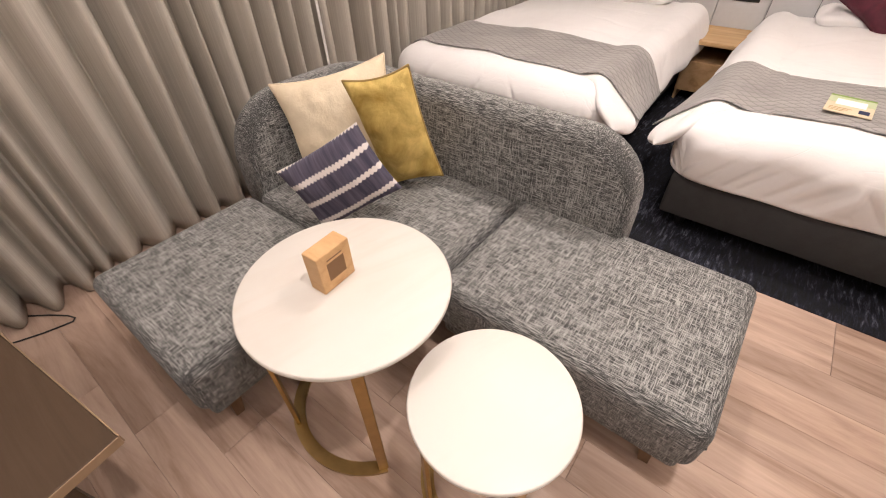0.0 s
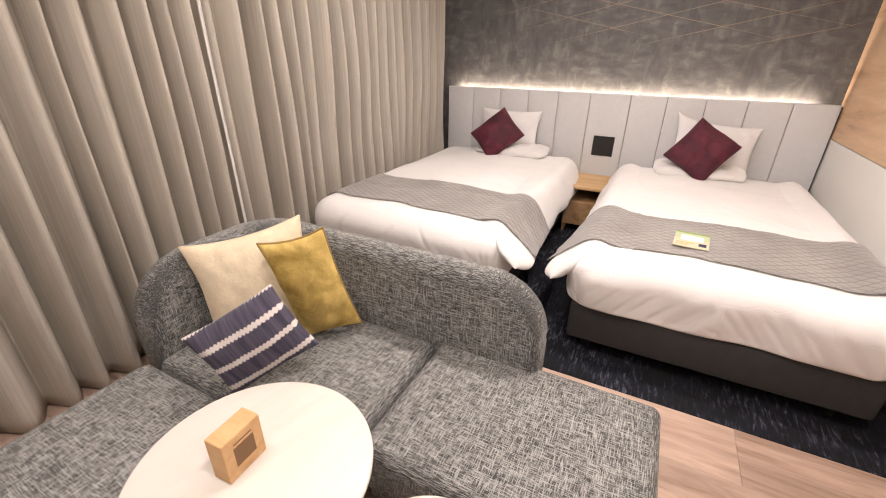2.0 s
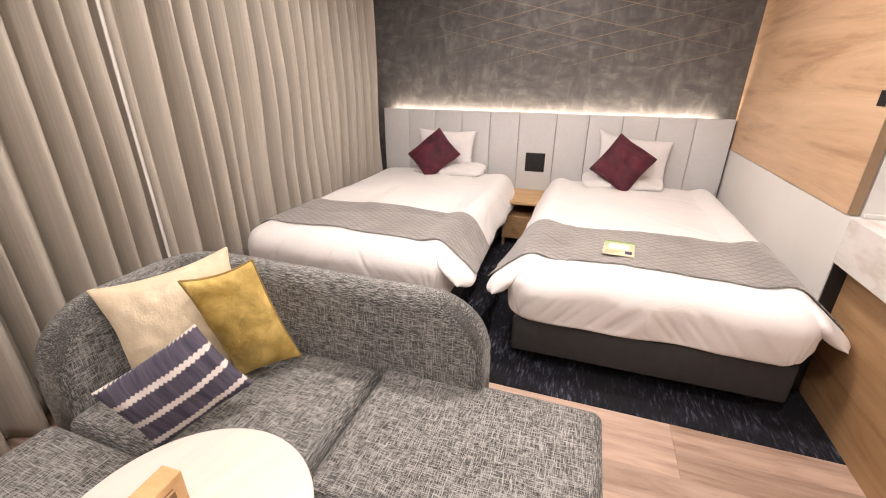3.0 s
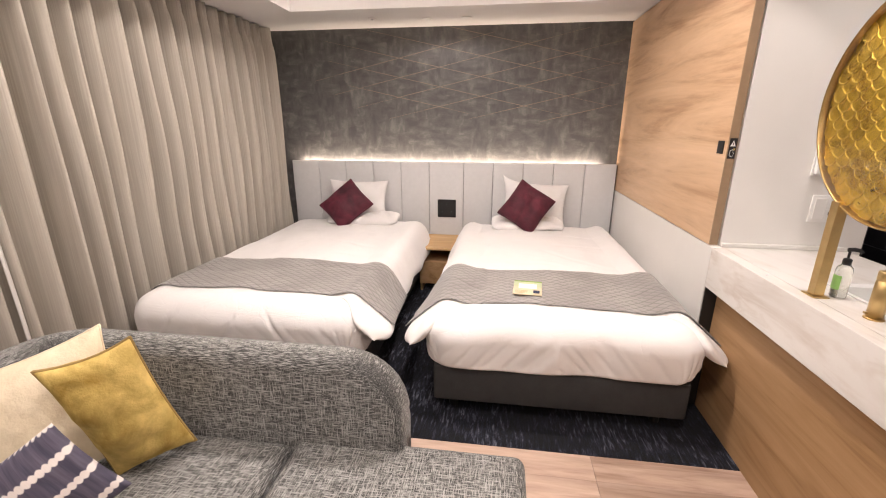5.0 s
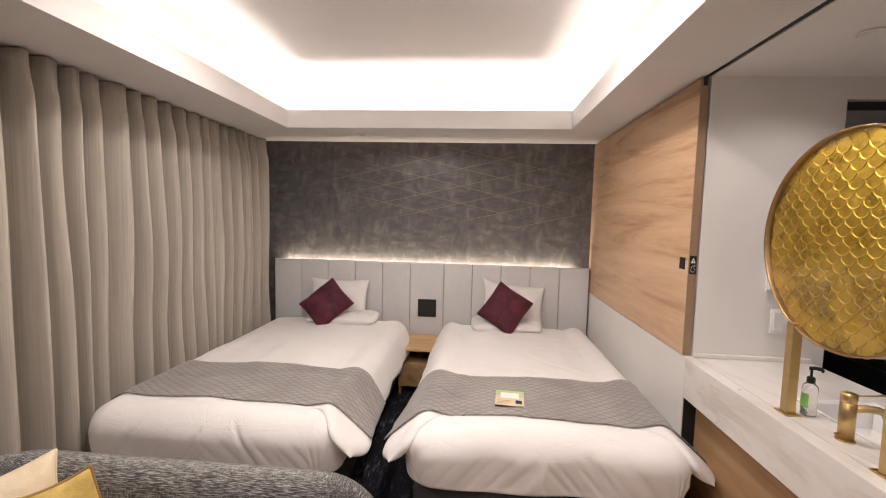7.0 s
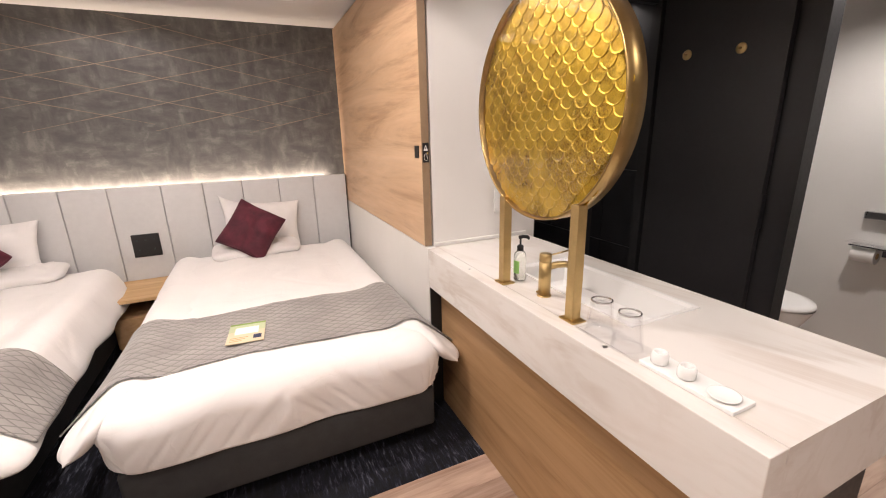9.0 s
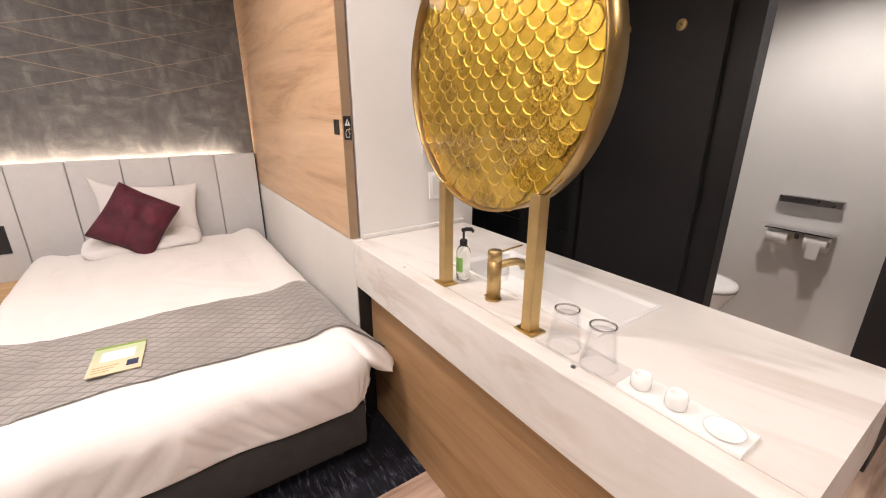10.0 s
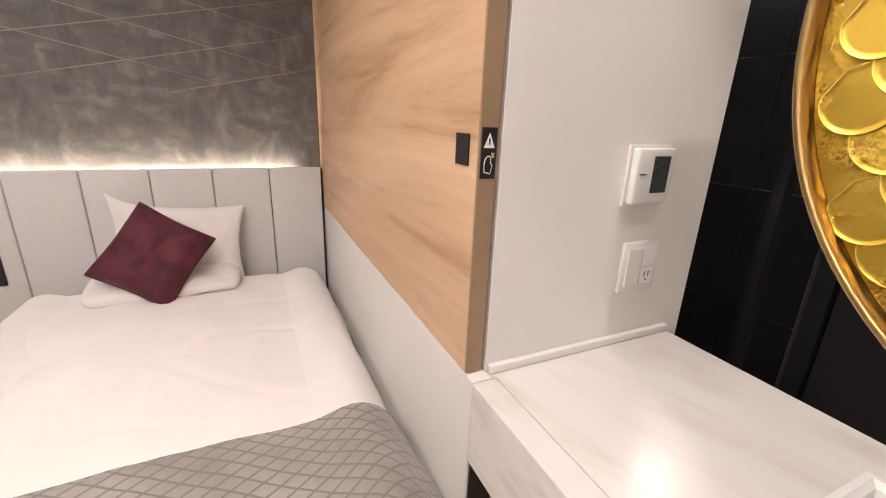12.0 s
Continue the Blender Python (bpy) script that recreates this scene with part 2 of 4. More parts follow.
def wallpaper_material():
    """Brushed blocks: upright and level strokes that swap from patch to patch."""
    m = mat("charcoal_wallpaper", (0.1, 0.1, 0.1), 0.6)
    up = noisy(m, place(m, (17, 1, 7)), 1, 3, 0.55, 0.2)
    level = noisy(m, place(m, (7, 1, 17)), 1, 3, 0.55, 0.2)
    swap = ramp(m, noisy(m, place(m, (5, 1, 5)), 1.3, 1), (0.46, 0.0), (0.54, 1.0))
    strokes = maths(m, "ADD", maths(m, "MULTIPLY", up, swap), maths(m, "MULTIPLY", level, maths(m, "SUBTRACT", 1.0, swap)))
    fine = noisy(m, place(m, (70, 1, 110)), 1, 3, 0.6)
    blocks = node(m, "TexVoronoi", Vector=place(m, (15, 1, 10)), Scale=1.0)
    blocks.distance = "CHEBYCHEV"
    tone = node(m, "SeparateColor", Color=blocks.outputs["Color"]).outputs[0]
    f = maths(m, "ADD", maths(m, "MULTIPLY", strokes, 0.74), maths(m, "MULTIPLY", fine, 0.26))
    f = maths(m, "ADD", f, maths(m, "MULTIPLY", maths(m, "SUBTRACT", tone, 0.5), 0.10))
    join(m, ramp(m, f, (0.36, (0.076, 0.075, 0.075)), (0.53, (0.112, 0.109, 0.107)), (0.70, (0.180, 0.173, 0.166))), "Base Color")
    join(m, ramp(m, fine, (0.3, 0.5), (0.7, 0.75)), "Roughness")
    bump(m, fine, 0.08, 0.001)
    return m


def curtain_material():
    m = mat("beige_linen_curtain", (0.42, 0.38, 0.33), 0.9)
    s = noisy(m, place(m, (150, 150, 1.4)), 1, 3, 0.6)
    t = noisy(m, place(m, (500, 500, 500)), 1, 1)
    join(m, ramp(m, s, (0.28, (0.40, 0.368, 0.314)), (0.52, (0.455, 0.422, 0.366)), (0.74, (0.52, 0.485, 0.428))), "Base Color")
    bump(m, maths(m, "ADD", s, t), 0.25, 0.002)
    bsdf(m).inputs["Sheen Weight"].default_value = 0.03
    return m


def runner_material():
    m = mat("grey_quilted_runner", (0.3, 0.29, 0.28), 0.7)
    sep = node(m, "SeparateXYZ", Vector=place(m))
    u, v = maths(m, "MULTIPLY", sep.outputs[0], 1 / 0.036), maths(m, "MULTIPLY", sep.outputs[1], 1 / 0.0225)
    p1 = maths(m, "PINGPONG", maths(m, "ADD", u, v), 1.0)
    p2 = maths(m, "PINGPONG", maths(m, "SUBTRACT", u, v), 1.0)
    edge = maths(m, "MINIMUM", p1, p2)
    line = ramp(m, edge, (0.10, 0.0), (0.2, 1.0))
    n = noisy(m, place(m), 5, 3)
    face = ramp(m, n, (0.3, (0.235, 0.223, 0.214)), (0.7, (0.345, 0.33, 0.317)))
    join(m, mixc(m, line, (0.175, 0.166, 0.16), face), "Base Color")
    bump(m, maths(m, "ADD", edge, maths(m, "MULTIPLY", noisy(m, place(m), 600, 1), 0.2)), 0.35, 0.004)
    bsdf(m).inputs["Sheen Weight"].default_value = 0.3
    return m


def stripe_material():
    """Indigo shibori cloth: beaded white bands across the width."""
    m = mat("indigo_striped_cotton", (0.08, 0.07, 0.11), 0.9)
    sep = node(m, "SeparateXYZ", Vector=node(m, "TexCoord").outputs["Object"])
    x, y = sep.outputs[0], sep.outputs[1]
    beads = maths(m, "MULTIPLY", maths(m, "ABSOLUTE", maths(m, "SINE", maths(m, "MULTIPLY", x, 210.0))), 0.16)
    wob = maths(m, "MULTIPLY", noisy(m, node(m, "TexCoord").outputs["Object"], 40, 2), 0.12)
    row = maths(m, "PINGPONG", maths(m, "ADD", maths(m, "MULTIPLY", y, 1 / 0.040), 0.5), 1.0)
    band = maths(m, "ADD", maths(m, "SUBTRACT", row, maths(m, "MULTIPLY", beads, 0.9)), wob)
    pleat = noisy(m, node(m, "Mapping", Vector=node(m, "TexCoord").outputs["Object"], Scale=(75, 5, 5)).outputs[0], 1, 3)
    blue = ramp(m, pleat, (0.35, (0.055, 0.05, 0.082)), (0.7, (0.125, 0.115, 0.16)))
    join(m, mixc(m, ramp(m, band, (0.16, 0.0), (0.25, 1.0)), (0.74, 0.69, 0.66), blue), "Base Color")
    bump(m, pleat, 0.4, 0.004)
    return m


def gold_leaf_material():
    m = mat("gold_leaf_scale", (0.75, 0.5, 0.08), 0.4, 0.93)
    p = place(m)
    crackle = noisy(m, p, 120, 5, 0.75, 1.4)
    patch = noisy(m, place(m, (1, 1, 1), (0.6, 0, 0)), 6.5, 4, 0.6, 0.5)
    where = ramp(m, patch, (0.47, 0.0), (0.57, 1.0))
    aged = maths(m, "MULTIPLY", where, ramp(m, crackle, (0.40, 1.0), (0.58, 0.10)))
    clean = ramp(m, noisy(m, p, 11, 4, 0.6), (0.3, (0.66, 0.435, 0.05)), (0.7, (0.88, 0.62, 0.105)))
    join(m, mixc(m, aged, clean, (0.24, 0.125, 0.012)), "Base Color")
    join(m, ramp(m, noisy(m, p, 23, 3), (0.3, 0.27), (0.7, 0.40)), "Roughness")
    bump(m, maths(m, "ADD", maths(m, "MULTIPLY", crackle, where), maths(m, "MULTIPLY", noisy(m, p, 60, 2), 0.12)), 0.45, 0.0026)
    return m


CARPET, WALLPAPER, CURTAIN, RUNNER, STRIPED, LEAF = (carpet_material(), wallpaper_material(), curtain_material(), runner_material(), stripe_material(), gold_leaf_material())
GOLDLINE = plain("gold_thread_line", (0.30, 0.225, 0.165), 0.5, 0.3)


# ---- mesh helpers ----
def link_mesh(name, bm, material, smooth=False):
    me = bpy.data.meshes.new(name)
    bm.normal_update()
    bm.to_mesh(me)
    bm.free()
    me.materials.append(material)
    if smooth:
        for p in me.polygons:
            p.use_smooth = True
    return new(name, me)


def part(name, bm, material, parent, label="", smooth=False):
    ob = link_mesh(name, bm, material, smooth)
    ob.parent = parent
    if label:
        ob["label"] = label
    return ob


def thing(name, label, category, group="", m=None):
    ob = new(name)
    ob.empty_display_size = 0.05
    if m is not None:
        ob.matrix_world = m
    return tagged(ob, label, category, group)


def box(x0, x1, y0, y1, z0, z1, bevel=0.0, seg=2, bm=None):
    bm = bm or bmesh.new()
    r = bmesh.ops.create_cube(bm, size=1.0)
    bmesh.ops.transform(bm, matrix=Matrix.Translation(((x0 + x1) / 2, (y0 + y1) / 2, (z0 + z1) / 2)) @ Matrix.Diagonal((x1 - x0, y1 - y0, z1 - z0, 1)), verts=r["verts"])
    if bevel:
        edges = {e for v in r["verts"] for e in v.link_edges}
        bmesh.ops.bevel(bm, geom=list(edges), offset=bevel, segments=seg, affect="EDGES", profile=0.5)
    return bm


def rod(p, q, r0, r1=None, seg=20, bm=None, caps=True):
    bm = bm or bmesh.new()
    p, q = Vector(p), Vector(q)
    turn = (q - p).to_track_quat("Z", "Y").to_matrix().to_4x4()
    bmesh.ops.create_cone(bm, cap_ends=caps, segments=seg, radius1=r0, radius2=r0 if r1 is None else r1, depth=(q - p).length, matrix=Matrix.Translation((p + q) / 2) @ turn)
    return bm


def lathe(profile, seg=32, at=(0, 0, 0), bm=None):
    """A turned body from (radius, height) pairs."""
    bm = bm or bmesh.new()
    rings = []
    for r, z in profile:
        rings.append([bm.verts.new((at[0] + r * math.cos(2 * math.pi * k / seg), at[1] + r * math.sin(2 * math.pi * k / seg), at[2] + z)) for k in range(seg)])
    for a, b in zip(rings, rings[1:]):
        for k in range(seg):
            bm.faces.new((a[k], a[(k + 1) % seg], b[(k + 1) % seg], b[k]))
    for ring, flip in ((rings[0], True), (rings[-1], False)):
        bm.faces.new(ring[::-1] if flip else ring)
    return bm


def tube(points, r, seg=10, bm=None, closed=False):
    """A round bar along points."""
    bm = bm or bmesh.new()
    pts = [Vector(p) for p in points]
    n, rings = len(pts), []
    for i, p in enumerate(pts):
        a, b = (pts[i - 1], pts[(i + 1) % n]) if closed else (pts[max(0, i - 1)], pts[min(n - 1, i + 1)])
        q = (b - a).to_track_quat("Z", "Y")
        rings.append([bm.verts.new(p + q @ Vector((r * math.cos(2 * math.pi * k / seg), r * math.sin(2 * math.pi * k / seg), 0))) for k in range(seg)])
    for i in range(n if closed else n - 1):
        a, b = rings[i], rings[(i + 1) % n]
        for k in range(seg):
            bm.faces.new((a[k], a[(k + 1) % seg], b[(k + 1) % seg], b[k]))
    if not closed:
        bm.faces.new(rings[0][::-1])
        bm.faces.new(rings[-1])
    return bm


def sheet(fn, nu, nv, closed_u=False):
    """A grid of quads through fn(u, v), u and v from 0 to 1."""
    bm = bmesh.new()
    g = [[bm.verts.new(fn(i / nu, j / nv)) for j in range(nv + 1)] for i in range(nu if closed_u else nu + 1)]
    for i in range(nu):
        for j in range(nv):
            a, b = g[i], g[(i + 1) % len(g)]
            bm.faces.new((a[j], b[j], b[j + 1], a[j + 1]))
    return bm


def solid(ob, thickness, offset=-1.0):
    mod = ob.modifiers.new("thickness", "SOLIDIFY")
    mod.thickness, mod.offset = thickness, offset
    return ob


def structure(name, bm, material, label="", smooth=False):
    return tagged(link_mesh(name, bm, material, smooth), label, "", "", "structure")


# ---- the room's shell ----
BX0, BX1 = 1.345, 3.95                       # bathroom side
floor = structure("floor", box(-2.3, 4.15, ROOM_Y0 - 0.1, 4.45, -0.1, -0.016), SUBFLOOR, "light oak plank floor")
structure("carpet", box(-2.15, 1.37, 1.785, 4.25, -0.016, 0.003, 0.0), CARPET, "dark navy streaked carpet by the beds")
structure("wall_north", box(-2.3, 2.0, WALL_Y, WALL_Y + 0.12, 0, 3.0), WALLPAPER, "charcoal mottled wallpaper wall with gold lines")
structure("wall_west", box(-2.32, -2.2, ROOM_Y0, WALL_Y, 0, 3.0), WHITEWALL, "white wall behind the curtain")
structure("wall_south", box(-2.32, 4.15, ROOM_Y0 - 0.12, ROOM_Y0, 0, 3.0), WHITEWALL, "white wall")
structure("wall_east", box(BX1, BX1 + 0.12, ROOM_Y0, 2.4, 0, 2.6), WHITEWALL, "pale grey wall of the toilet room")
structure("wall_low", box(1.30, 1.3475, 2.27, WALL_Y - 0.003, 0, 0.927), WHITEWALL, "low white wall beside the bed")
structure("wall_return", box(1.349, 1.995, 2.3, 2.40, 0, CEIL), WHITEWALL, "white wall at the end of the vanity")
structure("wall_shower_header", box(1.995, 2.93, 2.3, 2.40, 2.262, CEIL), WHITEWALL, "white wall above the shower opening")
structure("wall_behind_panel", box(1.349, 1.995, 2.4, WALL_Y - 0.003, 0, CEIL), WHITEWALL, "wall behind the sliding panel")
structure("wall_shower_back", box(1.995, 3.1, 3.7, 3.8, 0, CEIL), CHARCOAL, "black wall of the shower")
structure("wall_toilet_back", box(3.1, BX1, 2.30, 2.42, 0, CEIL), WHITEWALL, "pale wall behind the toilet")
structure("wall_toilet_side", box(2.93, BX1 - 0.003, 0.71, 0.87, 0, CEIL), CHARCOAL, "charcoal wall end beside the toilet door")
structure("wall_bath", box(2.94, 3.02, 1.48, 2.30, 0, CEIL), CHARCOAL, "charcoal wall with hooks")
structure("wall_bath_header", box(2.94, 3.02, 0.87, 1.48, 2.12, CEIL), CHARCOAL, "charcoal panel above the toilet doorway")


def ceiling_mesh():
    bm = bmesh.new()
    x0, x1, y0, y1 = COVE
    lip, deep = 0.025, 0.17
    X0, X1, Y0, Y1 = -2.2, 1.325, ROOM_Y0, WALL_Y
    for a in ((X0, x0, Y0, Y1), (x1, X1, Y0, Y1), (x0, x1, Y0, y0), (x0, x1, y1, Y1)):   # the lower ceiling
        box(*a, CEIL, CEIL + 0.03, bm=bm)
    for a in ((x0 - lip, x0, y0 - lip, y1 + lip), (x1, x1 + lip, y0 - lip, y1 + lip), (x0, x1, y0 - lip, y0), (x0, x1, y1, y1 + lip)):   # fascia
        box(*a, CEIL + 0.03, 2.53, bm=bm)
    for a in ((x0 - deep - 0.05, x0 - deep, y0 - deep, y1 + deep), (x1 + deep, x1 + deep + 0.05, y0 - deep, y1 + deep), (x0 - deep, x1 + deep, y0 - deep - 0.05, y0 - deep), (x0 - deep, x1 + deep, y1 + deep, y1 + deep + 0.05)):
        box(*a, CEIL + 0.03, COVE_TOP, bm=bm)
    box(x0 - deep - 0.05, x1 + deep + 0.05, y0 - deep - 0.05, y1 + deep + 0.05, COVE_TOP, COVE_TOP + 0.04, bm=bm)
    return bm


structure("ceiling", ceiling_mesh(), CEILPAINT, "white coffered ceiling with a lit cove")
structure("ceiling_bath", box(1.345, BX1, ROOM_Y0, 3.8, CEIL - 0.008, CEIL + 0.05), CEILPAINT, "white bathroom ceiling")
structure("trim_track", box(1.3255, 1.3445, ROOM_Y0, WALL_Y - 0.003, CEIL - 0.002, CEIL + 0.05), BLACK, "black sliding door track in the ceiling")


def line_strip(x0, z0, x1, z1, w=0.0036):
    bm = bmesh.new()
    d = (Vector((x1, 0, z1)) - Vector((x0, 0, z0)))
    ang = math.atan2(d.z, d.x)
    bmesh.ops.create_cube(bm, size=1.0, matrix=Matrix.Translation(((x0 + x1) / 2, WALL_Y - 0.0005, (z0 + z1) / 2)) @ Matrix.Rotation(-ang, 4, "Y") @ Matrix.Diagonal((d.length, 0.0016, w, 1)))
    return bm


# thin gold lines crossing in long lozenges: start x, end x, height at x = 0, slope
GOLD = [(-0.55, 1.24, 2.31, -0.222), (-1.15, 1.20, 2.128, -0.222), (-1.50, 1.20, 1.95, -0.222), (-1.47, 0.80, 1.78, -0.222), (-1.28, -0.10, 1.60, -0.222),
        (-1.62, 0.12, 2.295, 0.227), (-1.42, 0.95, 2.124, 0.227), (-1.20, 1.25, 1.950, 0.227), (-0.88, 1.25, 1.775, 0.227), (-0.10, 1.25, 1.595, 0.227), (0.55, 1.25, 1.42, 0.227)]
gold = thing("wall_line_pattern", "thin gold lines crossing on the charcoal wallpaper", "wall decoration")
for x0, x1, z, k in GOLD:
    a, b = x0 + 0.16 * (x1 - x0), x1 - 0.16 * (x1 - x0)
    part("line", line_strip(a, z + k * a, b, z + k * b), GOLDLINE, gold)
    part("line", line_strip(x0, z + k * x0, a, z + k * a, 0.0018), GOLDLINE, gold)
    part("line", line_strip(b, z + k * b, x1, z + k * x1, 0.0018), GOLDLINE, gold)

# headboard of upright padded panels
headboard = thing("headboard", "light grey upholstered headboard of upright padded panels", "headboard")
hx = -1.894
for k in range(11):
    w = 0.34 if k == 5 else 0.284
    part("panel", box(hx + 0.0015, hx + w - 0.0015, 4.15, 4.185, 0.12, 1.17, 0.009, 3), HEADCLOTH, headboard, smooth=True)
    hx += w
part("backing", box(-1.91, 1.296, 4.1855, 4.205, 0.0, 1.16), BLACK, headboard)
led = tagged(link_mesh("led_strip", box(-1.85, 1.25, 4.212, 4.24, 1.06, 1.075), led_material("warm_led", (1.0, 0.75, 0.5), 2.0)), "warm led strip hidden behind the headboard", "light strip")

switch = thing("switch_plate", "square black switch and socket plate on the headboard", "switch")
part("plate", box(-0.389, -0.205, 4.14, 4.152, 0.628, 0.806, 0.004), BLACK, switch)
for i, (dx, dz) in enumerate([(-0.055, 0.045), (0, 0.045), (0.055, 0.045), (-0.05, -0.035), (0.05, -0.035)]):
    part("button", rod((-0.297 + dx, 4.1415, 0.717 + dz), (-0.297 + dx, 4.137, 0.717 + dz), 0.007, seg=12), SCREEN, switch)

# sliding oak panel
panel = thing("sliding_panel", "light oak sliding door panel drawn back beside the bed", "sliding door")
part("leaf", box(1.300, 1.3395, 2.3085, 4.246, 0.932, 2.368), OAK, panel)
part("edge", box(1.3, 1.3395, 2.302, 2.308, 0.932, 2.368, 0.0008), EDGEWOOD, panel, "brown edge band")
part("pull", box(1.296, 1.2995, 2.34, 2.395, 1.386, 1.448), BLACK, panel, "black recessed pull")
part("runner_stop", box(1.310, 1.330, 2.297, 2.3015, 2.33, 2.372), BLACK, panel, "black runner stop")
sign = thing("warning_label", "black warning sticker with white triangle on the door edge", "sticker")
part("label_backing", box(1.3035, 1.3365, 2.3005, 2.3015, 1.366, 1.462), BLACK, sign)


def flat_poly(points, y, depth=0.0006):
    bm = bmesh.new()
    f = bm.faces.new([bm.verts.new((x, y, z)) for x, z in points])
    r = bmesh.ops.extrude_face_region(bm, geom=[f])
    bmesh.ops.translate(bm, vec=(0, -depth, 0), verts=[v for v in r["geom"] if isinstance(v, bmesh.types.BMVert)])
    bmesh.ops.recalc_face_normals(bm, faces=bm.faces)
    return bm


part("triangle", flat_poly([(1.308, 1.424), (1.332, 1.424), (1.320, 1.452)], 2.3003), PAPER, sign)
part("exclamation_mark", box(1.3185, 1.3215, 2.2990, 2.2995, 1.430, 1.442), BLACK, sign)
part("symbol", flat_poly([(1.311, 1.378), (1.325, 1.374), (1.330, 1.392), (1.326, 1.396), (1.325, 1.408), (1.321, 1.410), (1.317, 1.409), (1.312, 1.404), (1.310, 1.392)], 2.3003), PAPER, sign)
part("symbol_inside", flat_poly([(1.3125, 1.3795), (1.324, 1.3765), (1.328, 1.391), (1.324, 1.395), (1.3235, 1.406), (1.3205, 1.408), (1.3175, 1.407), (1.3135, 1.402), (1.3115, 1.392)], 2.2995, 0.0004), BLACK, sign)
part("spark", flat_poly([(1.3270, 1.404), (1.3325, 1.408), (1.3305, 1.4115), (1.3335, 1.416), (1.3285, 1.414), (1.3255, 1.4175), (1.3255, 1.412)], 2.2995, 0.0004), MUSTARD, sign)


# ---- curtains ----
def smooth01(a, b, x):
    t = min(1, max(0, (x - a) / (b - a)))
    return t * t * (3 - 2 * t)


def curtain(name, y0, y1, seed, pitch, depth, label):
    rnd = random.Random(seed)
    n = max(4, round((y1 - y0) / pitch))
    w = [rnd.uniform(0.62, 1.45) for _ in range(n)]
    total = sum(w)
    edges = [0.0]
    for a in w:
        edges.append(edges[-1] + a / total)
    deep = [rnd.uniform(0.65, 1.15) for _ in range(n + 1)]
    drift = [rnd.uniform(-0.022, 0.022) for _ in range(n + 1)]
    per = 18

    def at(u, v):
        k = min(n - 1, int(u * n))
        f = u * n - k
        y = y0 + (y1 - y0) * (edges[k] + f * (edges[k + 1] - edges[k]))
        z = 0.012 + v * (CEIL - 0.022)
        wide = (edges[k + 1] - edges[k]) * (y1 - y0)
        amp = (depth + 0.012 * (1 - v)) * (deep[k] * (1 - f) + deep[k + 1] * f) * (0.9 + 0.35 * noise.noise((y * 2.3, z * 1.1, seed + 4)))
        pinch = smooth01(0.90, 0.985, v)      # gathered heading, three narrow pleats to a fold
        ph = 2 * math.pi * f
        wave = -math.cos(ph) + 0.18 * math.cos(2 * ph) + 0.12 * math.sin(2 * ph + k)
        x = CURTAIN_X + 0.008 + amp * (1 - 0.15 * pinch) * wave - 0.006 * pinch + 0.020 * pinch * math.cos(3 * ph) + 0.010 * noise.noise((y * 4, z * 0.9, seed))
        sway = (drift[k] * (1 - f) + drift[k + 1] * f) * (1 - v) - 0.085 * wide * math.sin(ph)
        return x, y + sway, z

    c = thing(name, label, "curtain", "window curtains")
    solid(part("cloth", sheet(at, n * per, 36), CURTAIN, c, smooth=True), 0.003, 0.0)
    solid(part("leading_edge", sheet(lambda u, v: (-1.946 + 0.004 * math.sin(9 * v) - 0.010 * u * u, y0 + 0.003 + 0.024 * u + 0.006 * math.sin(5 * v), 0.012 + v * (CEIL - 0.02)), 4, 28), LINING, c, "pale turned edge", True), 0.003, 0.0)
    part("header_tape", sheet(lambda u, v: Vector(at(u, 0.965 + 0.035 * v)) + Vector((-0.004, 0, 0)), n * per, 2), LINING, c, "", True)
    return c


LINING = cloth("pale_curtain_lining", (0.66, 0.64, 0.61))
curtain("curtain", ROOM_Y0 + 0.02, 1.56, 3, 0.120, 0.074, "beige linen pleated full-length curtain beside the sofa, closed")
curtain("curtain", 1.53, 4.15, 8, 0.130, 0.098, "beige linen pleated full-length curtain beside the bed, closed")


# ---- ceiling fittings ----
def downlight(x, y, z, r=0.035):
    d = thing("downlight", "small round recessed white ceiling downlight, lit, seen or added as fill", "ceiling light", "recessed downlights", Matrix.Translation((x, y, z)))
    part("ring", lathe([(r, 0.0), (r + 0.008, -0.001), (r + 0.010, -0.004), (r + 0.004, -0.006), (r, -0.004)], 24), PLASTIC, d, smooth=True)
    lens = part("lens", lathe([(0.001, -0.0012), (r - 0.001, -0.0012), (r - 0.001, -0.0030), (0.001, -0.0030)], 24), LAMP, d, "glowing lens")
    lens.visible_shadow = False
    return d


LAMP = led_material("downlight_lens", (1.0, 0.93, 0.84), 12.0)
# the added fill lights get the same fitting as the two real ones
for x, y, z, w in DOWN_AND_FILL:
    downlight(x, y, z)
for x, y, w in BATH_DOWN:
    downlight(x, y, CEIL - 0.009)
sp = thing("sprinkler", "flush white sprinkler cover on the ceiling", "sprinkler", "", Matrix.Translation((-0.907, 3.88, CEIL)))
part("cover", lathe([(0.034, 0.0), (0.034, -0.006), (0.030, -0.010), (0.002, -0.011)], 24), PLASTIC, sp, smooth=True)
part("neck", rod((0, 0, -0.001), (0, 0, -0.014), 0.012, seg=16), STEEL, sp)


